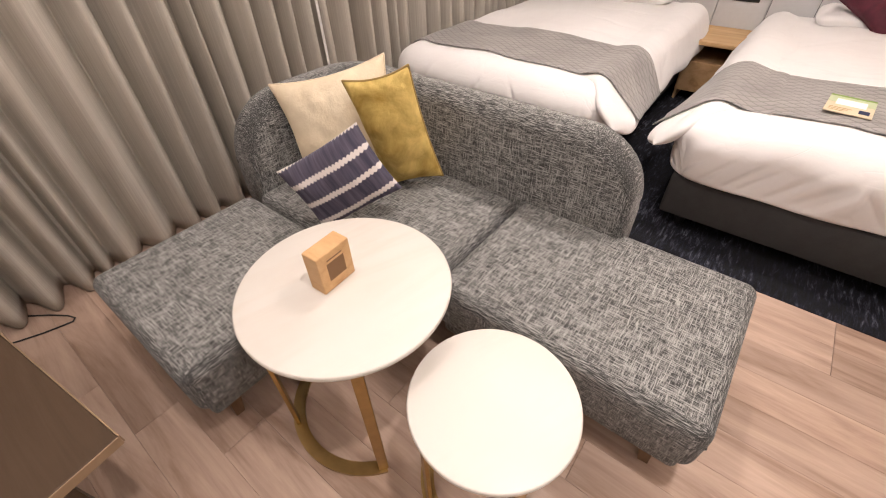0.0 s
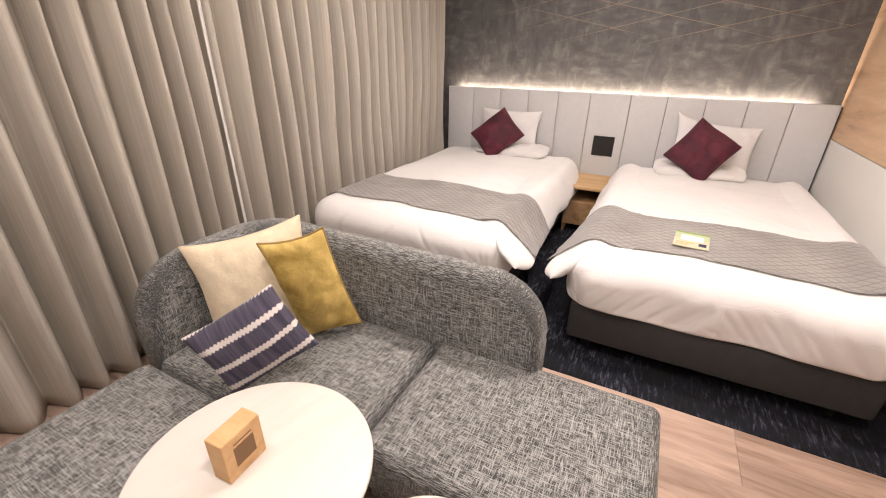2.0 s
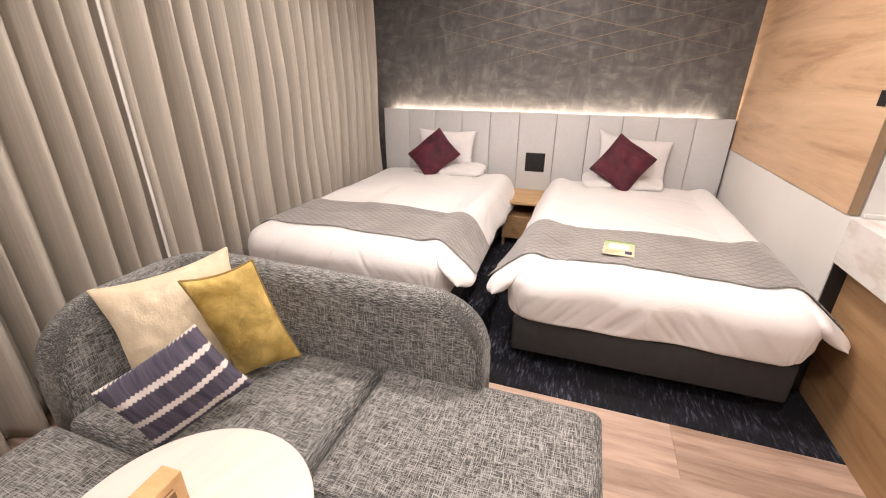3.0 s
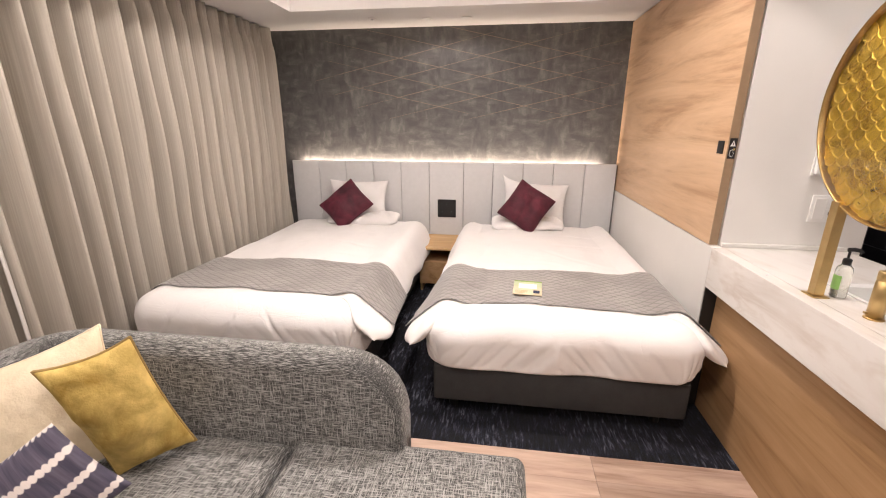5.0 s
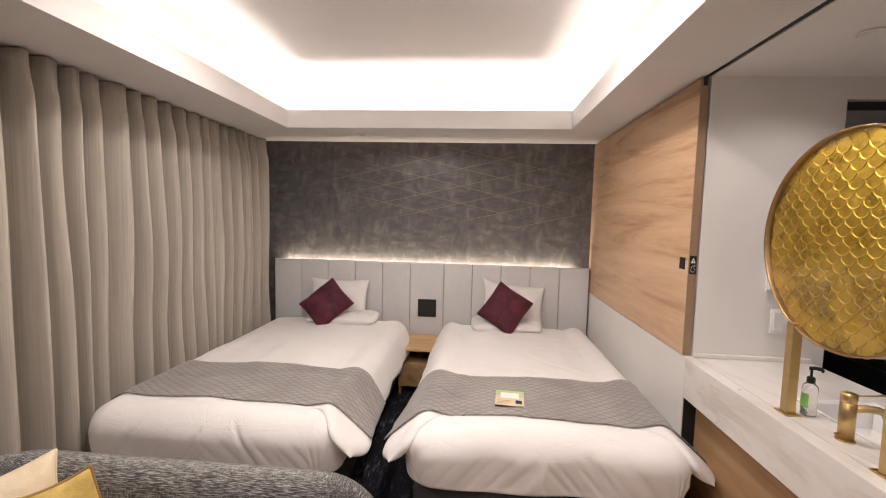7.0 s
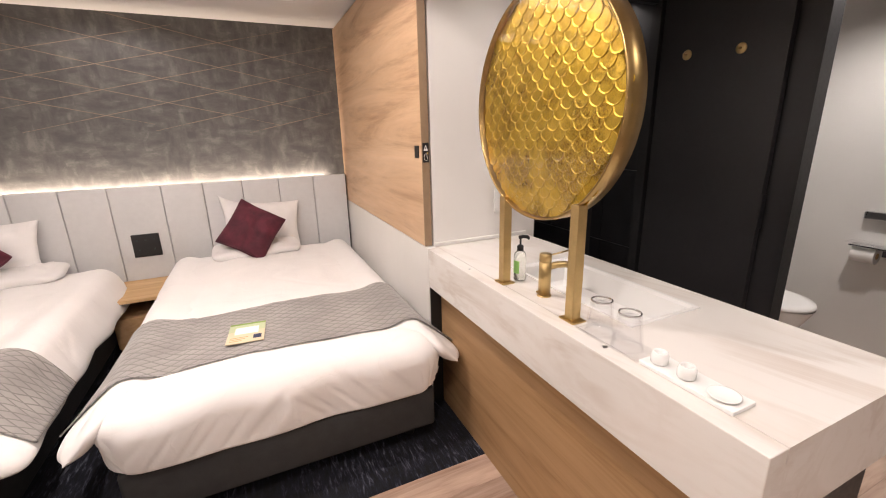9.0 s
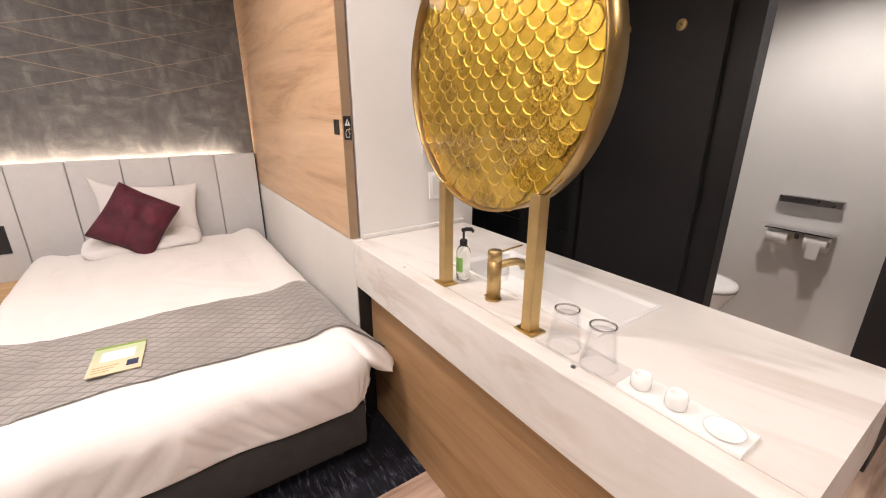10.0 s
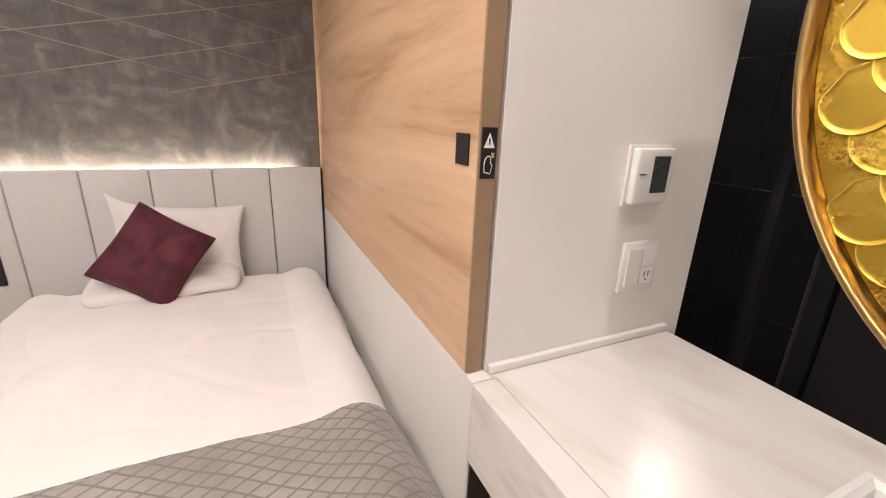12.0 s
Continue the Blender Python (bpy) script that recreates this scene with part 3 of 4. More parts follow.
# ---- beds ----
def fall(a, R, th_max, end=9.0, rho=0.032):
    """How far a cloth that runs a metres past an edge goes out and down; past end its hem rolls under."""
    k = min(a, end)
    th = min(k / R, th_max)
    rest = max(0.0, k - R * th_max)
    out, down = R * math.sin(th) + rest * math.cos(th_max), R * (1 - math.cos(th)) + rest * math.sin(th_max)
    if a > end:
        phi = (a - end) / rho
        out, down = out + rho * (math.sin(th_max + phi) - math.sin(th_max)), down + rho * (math.cos(th_max) - math.cos(th_max + phi))
    return out, down


BED_TOP = 0.602


HALF, FOOT = 0.545, 2.075


def puff(X, Y, seed):
    """Swells, long soft folds towards the head and slight creases of a made bed."""
    n1 = noise.noise((X * 2.2, Y * 1.7, seed))
    n2 = noise.noise((X * 6, Y * 3.5, seed + 5)) + 2.4 * noise.noise((X * 5.5 + 0.5 * Y, Y * 0.7, seed + 31)) * smooth01(1.5, 0.9, Y)
    crease = max(0.0, 1 - abs(noise.noise((X * 1.6 + 5, Y * 2.6, seed + 23))) * 9)
    return 0.016 * n1 + 0.0075 * n2 - 0.004 * crease + 0.018 * smooth01(0.55, 0.1, abs(X))


def body_point(xc, X, Y, lift, seed):
    """The duvet's body: rounded over the sides and the foot, its corners full."""
    y0 = 3.97 - Y
    a, b, side = max(0.0, abs(X) - HALF), max(0.0, FOOT - y0), -1 if X < 0 else 1
    far, hyp = max(a, b), math.hypot(a, b) or 1.0
    out, down = fall(far, 0.135 + lift, radians(90), 0.335, 0.032)
    ax, by = a / hyp, b / hyp
    around = X * 1.0 + 0.6 * a * by
    lean = (1 if noise.noise((around * 1.1, 0, seed)) > 0 else -1) * far * 0.9
    low = smooth01(0.13, 0.27, far) * (1 - smooth01(0.33, 0.37, far))
    long_crease = max(0.0, 1 - abs(noise.noise((around * 2.6 + lean * 1.9, Y * 0.25, seed + 17))) * 9) * smooth01(0.05, 0.22, far) * (1 - smooth01(0.33, 0.37, far))
    short_crease = max(0.0, 1 - abs(noise.noise((around * 8 + lean * 7, Y * 0.4, seed + 19))) * 5) * low
    swell = noise.noise((around * 3.4, far * 3, seed + 11)) * smooth01(0.04, 0.2, far)
    out += 0.022 * math.sin(math.pi * min(1, far / 0.36)) + 0.016 * swell - 0.012 * long_crease - 0.009 * short_crease
    hem = 0.016 * noise.noise((around * 3.0, 2.0, seed + 3)) * smooth01(0.2, 0.33, far)
    x = xc + side * (min(abs(X), HALF) + out * ax)
    y = max(y0, FOOT) - out * by
    return x, y, BED_TOP + lift - down + hem + puff(X, Y, seed) * (1 - smooth01(0.0, 0.16, far))


def flap_point(xc, side, a, Y, off, seed):
    """A side flap that hangs out over the edge, more steeply towards the head; off lies along its own normal."""
    yy = 3.97 - Y
    head = 62 if side < 0 else 66
    th_max = radians(head - (head - 43) * (1 - smooth01(2.05, 2.85, yy)))
    out, down = fall(max(0.0, a), 0.12, th_max)
    th = min(max(0.0, a) / 0.12, th_max)
    wave = 0.012 * noise.noise((yy * 5.5, a * 2.5, seed + 2)) * smooth01(0.03, 0.2, a)
    ruck = max(0.0, 1 - abs(noise.noise((yy * 4.5 + a * 3, a * 1.2, seed + 41))) * 7) * smooth01(0.08, 0.2, a)
    off = off + wave - 0.008 * ruck
    x = xc + side * (HALF + min(a, 0.0) + out + off * math.sin(th))
    return x, yy, BED_TOP - down + off * math.cos(th) + puff(HALF + min(a, 0.0), Y, seed) * (1 - smooth01(0.0, 0.2, a))


def rise(a):
    return 0.037 * smooth01(-0.14, 0.06, a) - 0.007


def bed_top(xc, X, Y, lift, seed, left_open, right_open):
    """The outer surface of the made bed, for what lies on it."""
    side = -1 if X < 0 else 1
    a = abs(X) - HALF
    if a > -0.14 and (left_open if side < 0 else right_open):
        return flap_point(xc, side, a, Y, max(0.0, rise(a)) + lift, seed)
    return body_point(xc, X, Y, lift, seed)


def flap_bm(xc, side, seed, length=2.03):
    """A thick rounded quilt edge: upper and under side meet along the hem and at the foot."""
    bm, na, ny, g = bmesh.new(), 40, 150, []
    for sgn in (1, -1):
        rows = []
        for i in range(na + 1):
            row = []
            for j in range(ny + 1):
                Y = length * math.sin(math.pi / 2 * j / ny)
                reach = 0.335 + 0.016 * noise.noise((Y * 4, side * 3.0, seed + 9)) - 0.06 * smooth01(length - 0.16, length, Y) ** 2
                a = -0.14 + (reach + 0.14) * math.sin(math.pi / 2 * i / na)
                stop = 1.86 + (length - 1.86) * smooth01(-0.04, 0.17, a)
                Y = stop * math.sin(math.pi / 2 * j / ny)
                ra = math.sqrt(max(0.0, 1 - (1 - min(1, (reach - a) / 0.075)) ** 2))
                ry = math.sqrt(max(0.0, 1 - (1 - min(1, (stop - Y) / 0.085)) ** 2))
                off = rise(a) * ra * ry if sgn > 0 else -0.034 * ra * ry
                x, y, z = flap_point(xc, side, a, Y, off, seed)
                row.append(bm.verts.new((x, y, z)))
            rows.append(row)
        for i in range(na):
            for j in range(ny):
                q = (rows[i][j], rows[i + 1][j], rows[i + 1][j + 1], rows[i][j + 1])
                bm.faces.new(q if (sgn > 0) == (side < 0) else q[::-1])
    bmesh.ops.remove_doubles(bm, verts=bm.verts, dist=0.0003)
    return bm


def bed(xc, seed, left_open, right_open, label, group="twin beds"):
    b = thing("bed", label, "bed", group, Matrix.Translation((xc, 3.05, 0)))
    x0, x1, y0, y1 = xc - 0.64, xc + 0.64, 1.972, 4.14
    keep = Matrix.Translation((-xc, -3.05, 0))

    def add(name, bm, material, lab="", sm=False, parent=None):
        bmesh.ops.transform(bm, matrix=keep, verts=bm.verts)
        return part(name, bm, material, parent or b, lab, sm)

    add("base", box(x0, x1, y0, y1, 0.10, 0.315, 0.018, 3), BASEDARK, "charcoal fabric bed base", True)
    add("mattress", box(x0 + 0.03, x1 - 0.03, y0 + 0.035, y1 - 0.01, 0.3155, 0.545, 0.05, 4), DUVET, "white mattress", True)
    for px in (x0 + 0.1, x1 - 0.1):
        for py in (y0 + 0.12, y1 - 0.12):
            add("leg", rod((px, py, 0.002), (px, py, 0.10), 0.025, 0.03, 14), BLACK)
    skirt, length = 0.40, 3.97 - FOOT + 0.40
    wide = 2 * (HALF + skirt)

    def cloth_at(u, v):
        X, Y = (u - 0.5) * wide, v * length
        return body_point(xc, X, Y, 0.0, seed)

    d = add("duvet", sheet(cloth_at, 190, 220), DUVET, "white cotton duvet, puffed and rounded over the foot", True)
    solid(d, 0.02, 1.0)
    for side, loose in ((-1, left_open), (1, right_open)):
        if loose:
            add("duvet_flap", flap_bm(xc, side, seed), DUVET, "thick loose duvet edge", True, d)
    return b


def runner(xc, seed, left_open, right_open, label):
    w = 2 * (HALF + 0.315)

    def at(u, v):
        Y = 3.97 - (2.665 - v * 0.53 - 0.02 * math.sin(u * 3.1))
        return bed_top(xc, (u - 0.5) * w, Y, 0.010, seed, left_open, right_open)

    r = thing("bed_runner", label, "bed runner", "bed runners")
    solid(part("cloth", sheet(at, 110, 34), RUNNER, r, smooth=True), 0.005, 1.0)
    for v in (0.0, 1.0):
        part("hem", tube([Vector(at(k / 80, v)) + Vector((0, 0, -0.002)) for k in range(81)], 0.0034, 6), RUNNER, r, smooth=True)
    return r


bed(-1.155, 1.0, 0.0, 1.0, "twin bed with white duvet beside the beige curtain")
bed(0.55, 7.0, 1.0, 1.0, "twin bed with white duvet beside the vanity")
runner(-1.155, 1.0, 0.0, 1.0, "grey quilted runner across the bed by the curtain")
runner(0.55, 7.0, 1.0, 1.0, "grey quilted runner with lozenge weave across the bed by the vanity")


def cushion_bm(w, h, th, seed, pinch=0.07, power=0.42, wrinkle=0.008, n=34, corner=0.0, ear=0.0):
    bm = bmesh.new()
    for sgn in (1, -1):
        g = []
        for i in range(n + 1):
            row = []
            for j in range(n + 1):
                u, v = math.sin((2 * i / n - 1) * math.pi / 2), math.sin((2 * j / n - 1) * math.pi / 2)
                x = w / 2 * u * (1 - pinch * (1 - v * v) * abs(u))
                y = h / 2 * v * (1 - pinch * (1 - u * u) * abs(v))
                x, y = x * (1 - corner * (u * v) ** 4), y * (1 - corner * (u * v) ** 4)
                tip = max(0.0, -u * v) ** 5 * (u < 0) * ear
                x, y = x - 0.35 * tip, y + tip
                e = max(0.0, (1 - u * u) * (1 - v * v))
                rim = e ** power
                z = sgn * th / 2 * rim + wrinkle * e ** 0.25 * noise.noise((x * 9, y * 9, seed + sgn)) + 0.5 * wrinkle * e ** 0.3 * noise.noise((x * 22, y * 22, seed))
                row.append(bm.verts.new((x, y, z)))
            g.append(row)
        for i in range(n):
            for j in range(n):
                q = (g[i][j], g[i + 1][j], g[i + 1][j + 1], g[i][j + 1])
                bm.faces.new(q if sgn > 0 else q[::-1])
    bmesh.ops.remove_doubles(bm, verts=bm.verts, dist=0.0004)
    return bm


def outline(w, h, pinch, corner=0.0, n=22):
    pts = []
    for k in range(4 * n):
        s, f = divmod(k, n)
        t = math.sin((2 * f / n - 1) * math.pi / 2)
        u, v = ((t, -1), (1, t), (-t, 1), (-1, -t))[s]
        k = 1 - corner * (u * v) ** 4
        pts.append((k * w / 2 * u * (1 - pinch * (1 - v * v) * abs(u)), k * h / 2 * v * (1 - pinch * (1 - u * u) * abs(v)), 0))
    return pts


def cushion(name, label, category, m, w, h, th, material, seed, piping=None, pinch=0.07, power=0.42, wrinkle=0.008, corner=0.0, ear=0.0):
    c = thing(name, label, category, "", m)
    part("cover", cushion_bm(w, h, th, seed, pinch, power, wrinkle, corner=corner, ear=ear), material, c, smooth=True)
    if piping:
        part("piping", tube(outline(w, h, pinch, corner), 0.0045, 8, closed=True), piping, c, "corded edge piping", True)
    return c


cushion("pillow", "white cotton pillow lying flat on the bed by the curtain", "pillow", pose(-1.08, 3.91, 0.648, 4, 0, 3), 0.68, 0.33, 0.12, PILLOW, 21, pinch=0.0, power=0.36, wrinkle=0.034, corner=0.09)
cushion("pillow", "white cotton pillow lying flat on the bed by the vanity", "pillow", pose(0.48, 3.91, 0.648, 4, 0, 1), 0.65, 0.33, 0.12, PILLOW, 22, pinch=0.0, power=0.36, wrinkle=0.034, corner=0.09)
cushion("pillow", "white cotton pillow propped upright against the headboard", "pillow", pose(-1.17, 4.03, 0.80, 74, 0, 0), 0.60, 0.40, 0.15, PILLOW, 23, wrinkle=0.02, pinch=0.10)
cushion("pillow", "white cotton pillow propped upright, one corner raised", "pillow", pose(0.545, 4.03, 0.80, 74, 4, 0), 0.60, 0.42, 0.15, PILLOW, 24, wrinkle=0.02, pinch=0.10, ear=0.05)
cushion("throw_cushion", "wine-red velvet cushion standing on its corner by the curtain bed", "cushion", pose(-1.21, 3.80, 0.795, 62, 0, 3) @ Matrix.Rotation(radians(-46), 4, "Z"), 0.355, 0.40, 0.17, WINE, 25, WINE, wrinkle=0.030, power=0.37, pinch=0.09, corner=0.04)
cushion("throw_cushion", "wine-red velvet cushion standing on its corner by the vanity bed", "cushion", pose(0.462, 3.815, 0.815, 62, 0, 3) @ Matrix.Rotation(radians(-35), 4, "Z"), 0.37, 0.40, 0.18, WINE, 26, WINE, wrinkle=0.030, power=0.37, pinch=0.09, corner=0.04)
cushion("throw_cushion", "cream velvet square cushion leaning in the sofa corner", "cushion", pose(-1.223, 1.0225, 0.602, 73.7, -12.4, 39.6), 0.485, 0.45, 0.17, CREAM, 27, CREAM, wrinkle=0.024, pinch=0.12)
cushion("throw_cushion", "mustard velvet oblong cushion with corded edge", "cushion", pose(-0.965, 1.075, 0.629, 97, -12.6, 34.9), 0.245, 0.49, 0.15, MUSTARD, 28, PIPING, wrinkle=0.024, pinch=0.09, power=0.46)
cushion("throw_cushion", "small indigo cushion with white beaded stripes", "cushion", pose(-0.962, 0.763, 0.574, 82, 0, 38) @ Matrix.Rotation(radians(29), 4, "Z"), 0.35, 0.275, 0.11, STRIPED, 29, wrinkle=0.012)

# booklet on the bed
book = thing("booklet", "green and cream booklet lying on the bed runner", "booklet", "", pose(0.398, 2.300, max(bed_top(0.55, 0.398 - 0.55 + i, 3.97 - 2.300 + j, 0.014, 7.0, 1.0, 1.0)[2] for i in (-0.07, 0, 0.07) for j in (-0.1, 0, 0.1)), 0, 0, -5))
part("cover", box(-0.078, 0.078, -0.102, 0.102, 0, 0.004, 0.0006, 1), plain("cream_card", (0.62, 0.53, 0.37), 0.6), book)
part("green_band", box(-0.0775, 0.0775, 0.012, 0.1015, 0.0042, 0.0046), plain("pale_green_print", (0.46, 0.53, 0.33), 0.6), book)
part("dark_band", box(-0.0775, 0.0775, 0.086, 0.1015, 0.0047, 0.0051), plain("green_print", (0.22, 0.34, 0.07), 0.6), book)
part("picture", box(-0.05, 0.05, -0.015, 0.055, 0.0047, 0.0051), PAPER, book)
part("badge", box(0.032, 0.066, -0.075, -0.035, 0.0042, 0.0046), plain("navy_print", (0.02, 0.03, 0.08), 0.6), book)
for k in range(3):
    part("text_line", box(-0.065, 0.01 - 0.012 * k, -0.052 - 0.016 * k, -0.047 - 0.016 * k, 0.0042, 0.0046), plain("brown_print", (0.42, 0.28, 0.12), 0.7), book)

# nightstand
ns = thing("nightstand", "small oak nightstand with open shelf between the beds", "nightstand", "", Matrix.Translation((-0.332, 3.8, 0)))
part("top", box(-0.160, 0.160, -0.145, 0.345, 0.424, 0.448, 0.002), OAKTOP, ns)
part("side", box(-0.160, -0.142, -0.08, 0.34, 0.003, 0.4235), OAKTOP, ns)
part("side", box(0.142, 0.160, -0.08, 0.34, 0.003, 0.4235), OAKTOP, ns)
part("back", box(-0.1415, 0.1415, 0.32, 0.34, 0.003, 0.4235), OAKTOP, ns)
part("drawer_box", box(-0.1415, 0.1415, -0.10, 0.3195, 0.10, 0.30, 0.002), OAKFRONT, ns)
part("drawer_front", box(-0.158, 0.158, -0.122, -0.101, 0.09, 0.305, 0.0025), OAKFRONT, ns)


# ---- sofa of three modules ----
def seat_module(x0, x1, y0, y1, label):
    s = thing("sofa_module", label, "sofa", "corner sofa modules", Matrix.Translation(((x0 + x1) / 2, (y0 + y1) / 2, 0)))
    w, d = (x1 - x0) / 2, (y1 - y0) / 2
    part("base", box(-w + 0.022, w - 0.022, -d + 0.022, d - 0.022, 0.125, 0.215, 0.022, 3), TWEED, s, smooth=True)
    c = part("cushion", box(-w, w, -d, d, 0.185, 0.375, 0.040, 5), TWEED, s, smooth=True)
    part("piping", tube([(x * (w - 0.002), y * (d - 0.002), 0.300) for x, y in ((-0.93, -1), (0.93, -1), (1, -0.93), (1, 0.93), (0.93, 1), (-0.93, 1), (-1, 0.93), (-1, -0.93))], 0.0032, 8, closed=True), TWEED, s, "stitched edge seam", smooth=True)
    for sx in (-1, 1):
        for sy in (-1, 1):
            bm = rod((sx * (w - 0.085), sy * (d - 0.085), 0.0), (sx * (w - 0.10), sy * (d - 0.10), 0.13), 0.021, 0.034, 4)
            part("leg", bm, DARKWOOD, s, "tapered brown wooden leg")
    return s


seat_module(-1.480, -0.810, 0.013, 0.655, "grey tweed sofa ottoman module beside the curtain")
corner = seat_module(-1.440, -0.512, 0.660, 1.290, "grey tweed sofa corner module with wraparound backrest")
seat_module(-0.506, 0.350, 0.708, 1.345, "grey tweed sofa seat module open at its end")


def backrest_bm():
    """A padded wall that follows the corner, its ends rounded off."""
    pts = []
    x_end, y_line, x_line, y_end, r = -0.092, 1.365, -1.525, 0.70, 0.16
    n = 26
    for k in range(n + 1):
        f = k / n
        pts.append((x_end + (x_line + r - x_end) * (f ** 1.6), y_line))
    for k in range(1, 9):
        a = math.pi / 2 * k / 9
        pts.append((x_line + r - r * math.sin(a), y_line - r + r * math.cos(a)))
    for k in range(n + 1):
        f = k / n
        pts.append((x_line, y_line - r + (y_end - y_line + r) * (1 - (1 - f) ** 1.6)))
    dist = [0.0]
    for p, q in zip(pts, pts[1:]):
        dist.append(dist[-1] + math.hypot(q[0] - p[0], q[1] - p[1]))
    total, rings = dist[-1], []
    bm = bmesh.new()
    for i, (p, s) in enumerate(zip(pts, dist)):
        a, b = pts[max(0, i - 1)], pts[min(len(pts) - 1, i + 1)]
        t = Vector((b[0] - a[0], b[1] - a[1], 0)).normalized()
        nrm = Vector((t.y, -t.x, 0))
        run = 0.24
        e = min(s, total - s)
        top = 0.50 + (0.735 - 0.50) * math.sqrt(max(0.0, 1 - (1 - min(1, e / run)) ** 2))
        half = 0.078 * (0.80 + 0.20 * min(1, math.sqrt(e / 0.04)))
        ring = []
        cap = min(half, 0.07)
        prof = [(-half, 0.10), (-half, 0.3)] + [(-half * math.cos(math.pi * k / 12), top - cap + cap * math.sin(math.pi * k / 12)) for k in range(13)] + [(half, 0.3), (half, 0.10)]
        for o, z in prof:
            ring.append(bm.verts.new((p[0] + nrm.x * o, p[1] + nrm.y * o, z)))
        rings.append(ring)
    m = len(rings[0])
    for a, b in zip(rings, rings[1:]):
        for k in range(m):
            bm.faces.new((a[k], b[k], b[(k + 1) % m], a[(k + 1) % m]))
    e1, e2 = bm.faces.new(rings[0]), bm.faces.new(rings[-1][::-1])
    bmesh.ops.bevel(bm, geom=[e for f in (e1, e2) for e in f.edges], offset=0.02, segments=3, affect="EDGES")
    bmesh.ops.recalc_face_normals(bm, faces=bm.faces)
    return bm


bm = backrest_bm()
bmesh.ops.translate(bm, vec=(-corner.location.x, -corner.location.y, 0), verts=bm.verts)
back = part("backrest", bm, TWEED, corner, "wraparound backrest with rounded ends", True)
for x, y in ((-0.25, 1.365), (-1.2, 1.365), (-1.525, 0.85)):
    x, y = x - corner.location.x, y - corner.location.y
    part("foot", box(x - 0.03, x + 0.03, y - 0.03, y + 0.03, 0.0, 0.1, 0.003), DARKWOOD, back)


# ---- nesting tables ----
def nesting_table(x, y, top, r, turn, label):
    t = thing("side_table", label, "side table", "nesting side tables", pose(x, y, 0, 0, 0, turn))
    part("tabletop", lathe([(0.001, top - 0.018), (r - 0.006, top - 0.018), (r - 0.001, top - 0.014), (r, top - 0.006), (r - 0.002, top - 0.001), (r - 0.005, top), (0.001, top)], 72), TABLETOP, t, "white marble top", True)
    rr = r - 0.022

    def band(z0, z1, a0, a1):
        return sheet(lambda u, v: (rr * math.cos(a0 + (a1 - a0) * u), rr * math.sin(a0 + (a1 - a0) * u), z0 + (z1 - z0) * v), 40, 1)
    ring = part("top_ring", band(top - 0.040, top - 0.0185, 0, 2 * math.pi), DARKBRASS, t, smooth=True)
    solid(ring, 0.006, 0)
    base = part("base_ring", sheet(lambda u, v: ((rr - 0.025 + 0.04 * v) * math.cos(-1.46 + 2.92 * u), (rr - 0.025 + 0.04 * v) * math.sin(-1.46 + 2.92 * u), 0.006), 48, 1), DARKBRASS, t, "open brass floor ring")
    solid(base, 0.010, 0)
    for a in (-1.42, 0.0, 1.42):
        m = Matrix.Rotation(a, 4, "Z")
        bm = box(rr - 0.006, rr + 0.006, -0.015, 0.015, 0.011, top - 0.019, 0.002)
        bmesh.ops.transform(bm, matrix=m, verts=bm.verts)
        part("leg", bm, DARKBRASS, t, "flat brass leg")
    return t


nesting_table(-0.566, 0.431, 0.575, 0.284, -119, "tall round nesting table, white marble top, brass legs")
nesting_table(-0.100, 0.444, 0.470, 0.202, -119, "low round nesting table, white marble top, brass legs")
blk = thing("wooden_block", "small beech block stand with a printed square", "table sign", "", pose(-0.602, 0.423, 0.575, 0, 0, 93))
part("body", box(-0.054, 0.054, -0.029, 0.024, 0.0005, 0.121, 0.003), BLOCKWOOD, blk)
part("print", box(-0.028, 0.028, -0.0298, -0.0292, 0.032, 0.088), plain("dark_print", (0.22, 0.12, 0.055), 0.7), blk, "plain dark square print")
part("text_line", box(-0.025, 0.025, -0.0298, -0.0292, 0.096, 0.100), plain("dark_print_line", (0.22, 0.12, 0.055), 0.7), blk)

bench = thing("bench", "low brown wooden bench with thin light edge", "bench", "", pose(-0.725, -0.135, 0, 0, 0, 8.2))
part("top", box(-0.75, 0.0, -0.50, 0.0, 0.425, 0.45, 0.003), BROWNTOP, bench)
part("edge", box(-0.75, 0.0, 0.0005, 0.004, 0.425, 0.451), EDGEWOOD, bench, "light edge band")
part("edge", box(0.0005, 0.004, -0.50, 0.0, 0.425, 0.451), EDGEWOOD, bench, "light edge band")
for x in (-0.6, -0.22):
    for y in (-0.38, -0.16):
        part("leg", box(x - 0.02, x + 0.02, y - 0.02, y + 0.02, 0.0, 0.4245, 0.002), BROWNTOP, bench)
cord = [(-2.04, -0.26, 0.004), (-2.00, -0.215, 0.004), (-1.94, -0.165, 0.004), (-1.87, -0.115, 0.004), (-1.83, -0.10, 0.004), (-1.815, -0.112, 0.004), (-1.825, -0.15, 0.004), (-1.845, -0.21, 0.004), (-1.88, -0.29, 0.004), (-1.92, -0.36, 0.004)]
tagged(link_mesh("cord", tube(cord, 0.0035, 8), BLACK, True), "thin black cord looped on the floor by the curtain", "cord")


# ---- vanity ----
VZ, VX0, VX1, VY0, VY1 = 0.925, 1.300, 1.93, 0.655, 2.30
vanity = thing("vanity_cabinet", "long oak-fronted vanity cabinet with black ends", "vanity", "", Matrix.Translation((1.6, 1.45, 0)))
off = Matrix.Translation((-1.6, -1.45, 0))


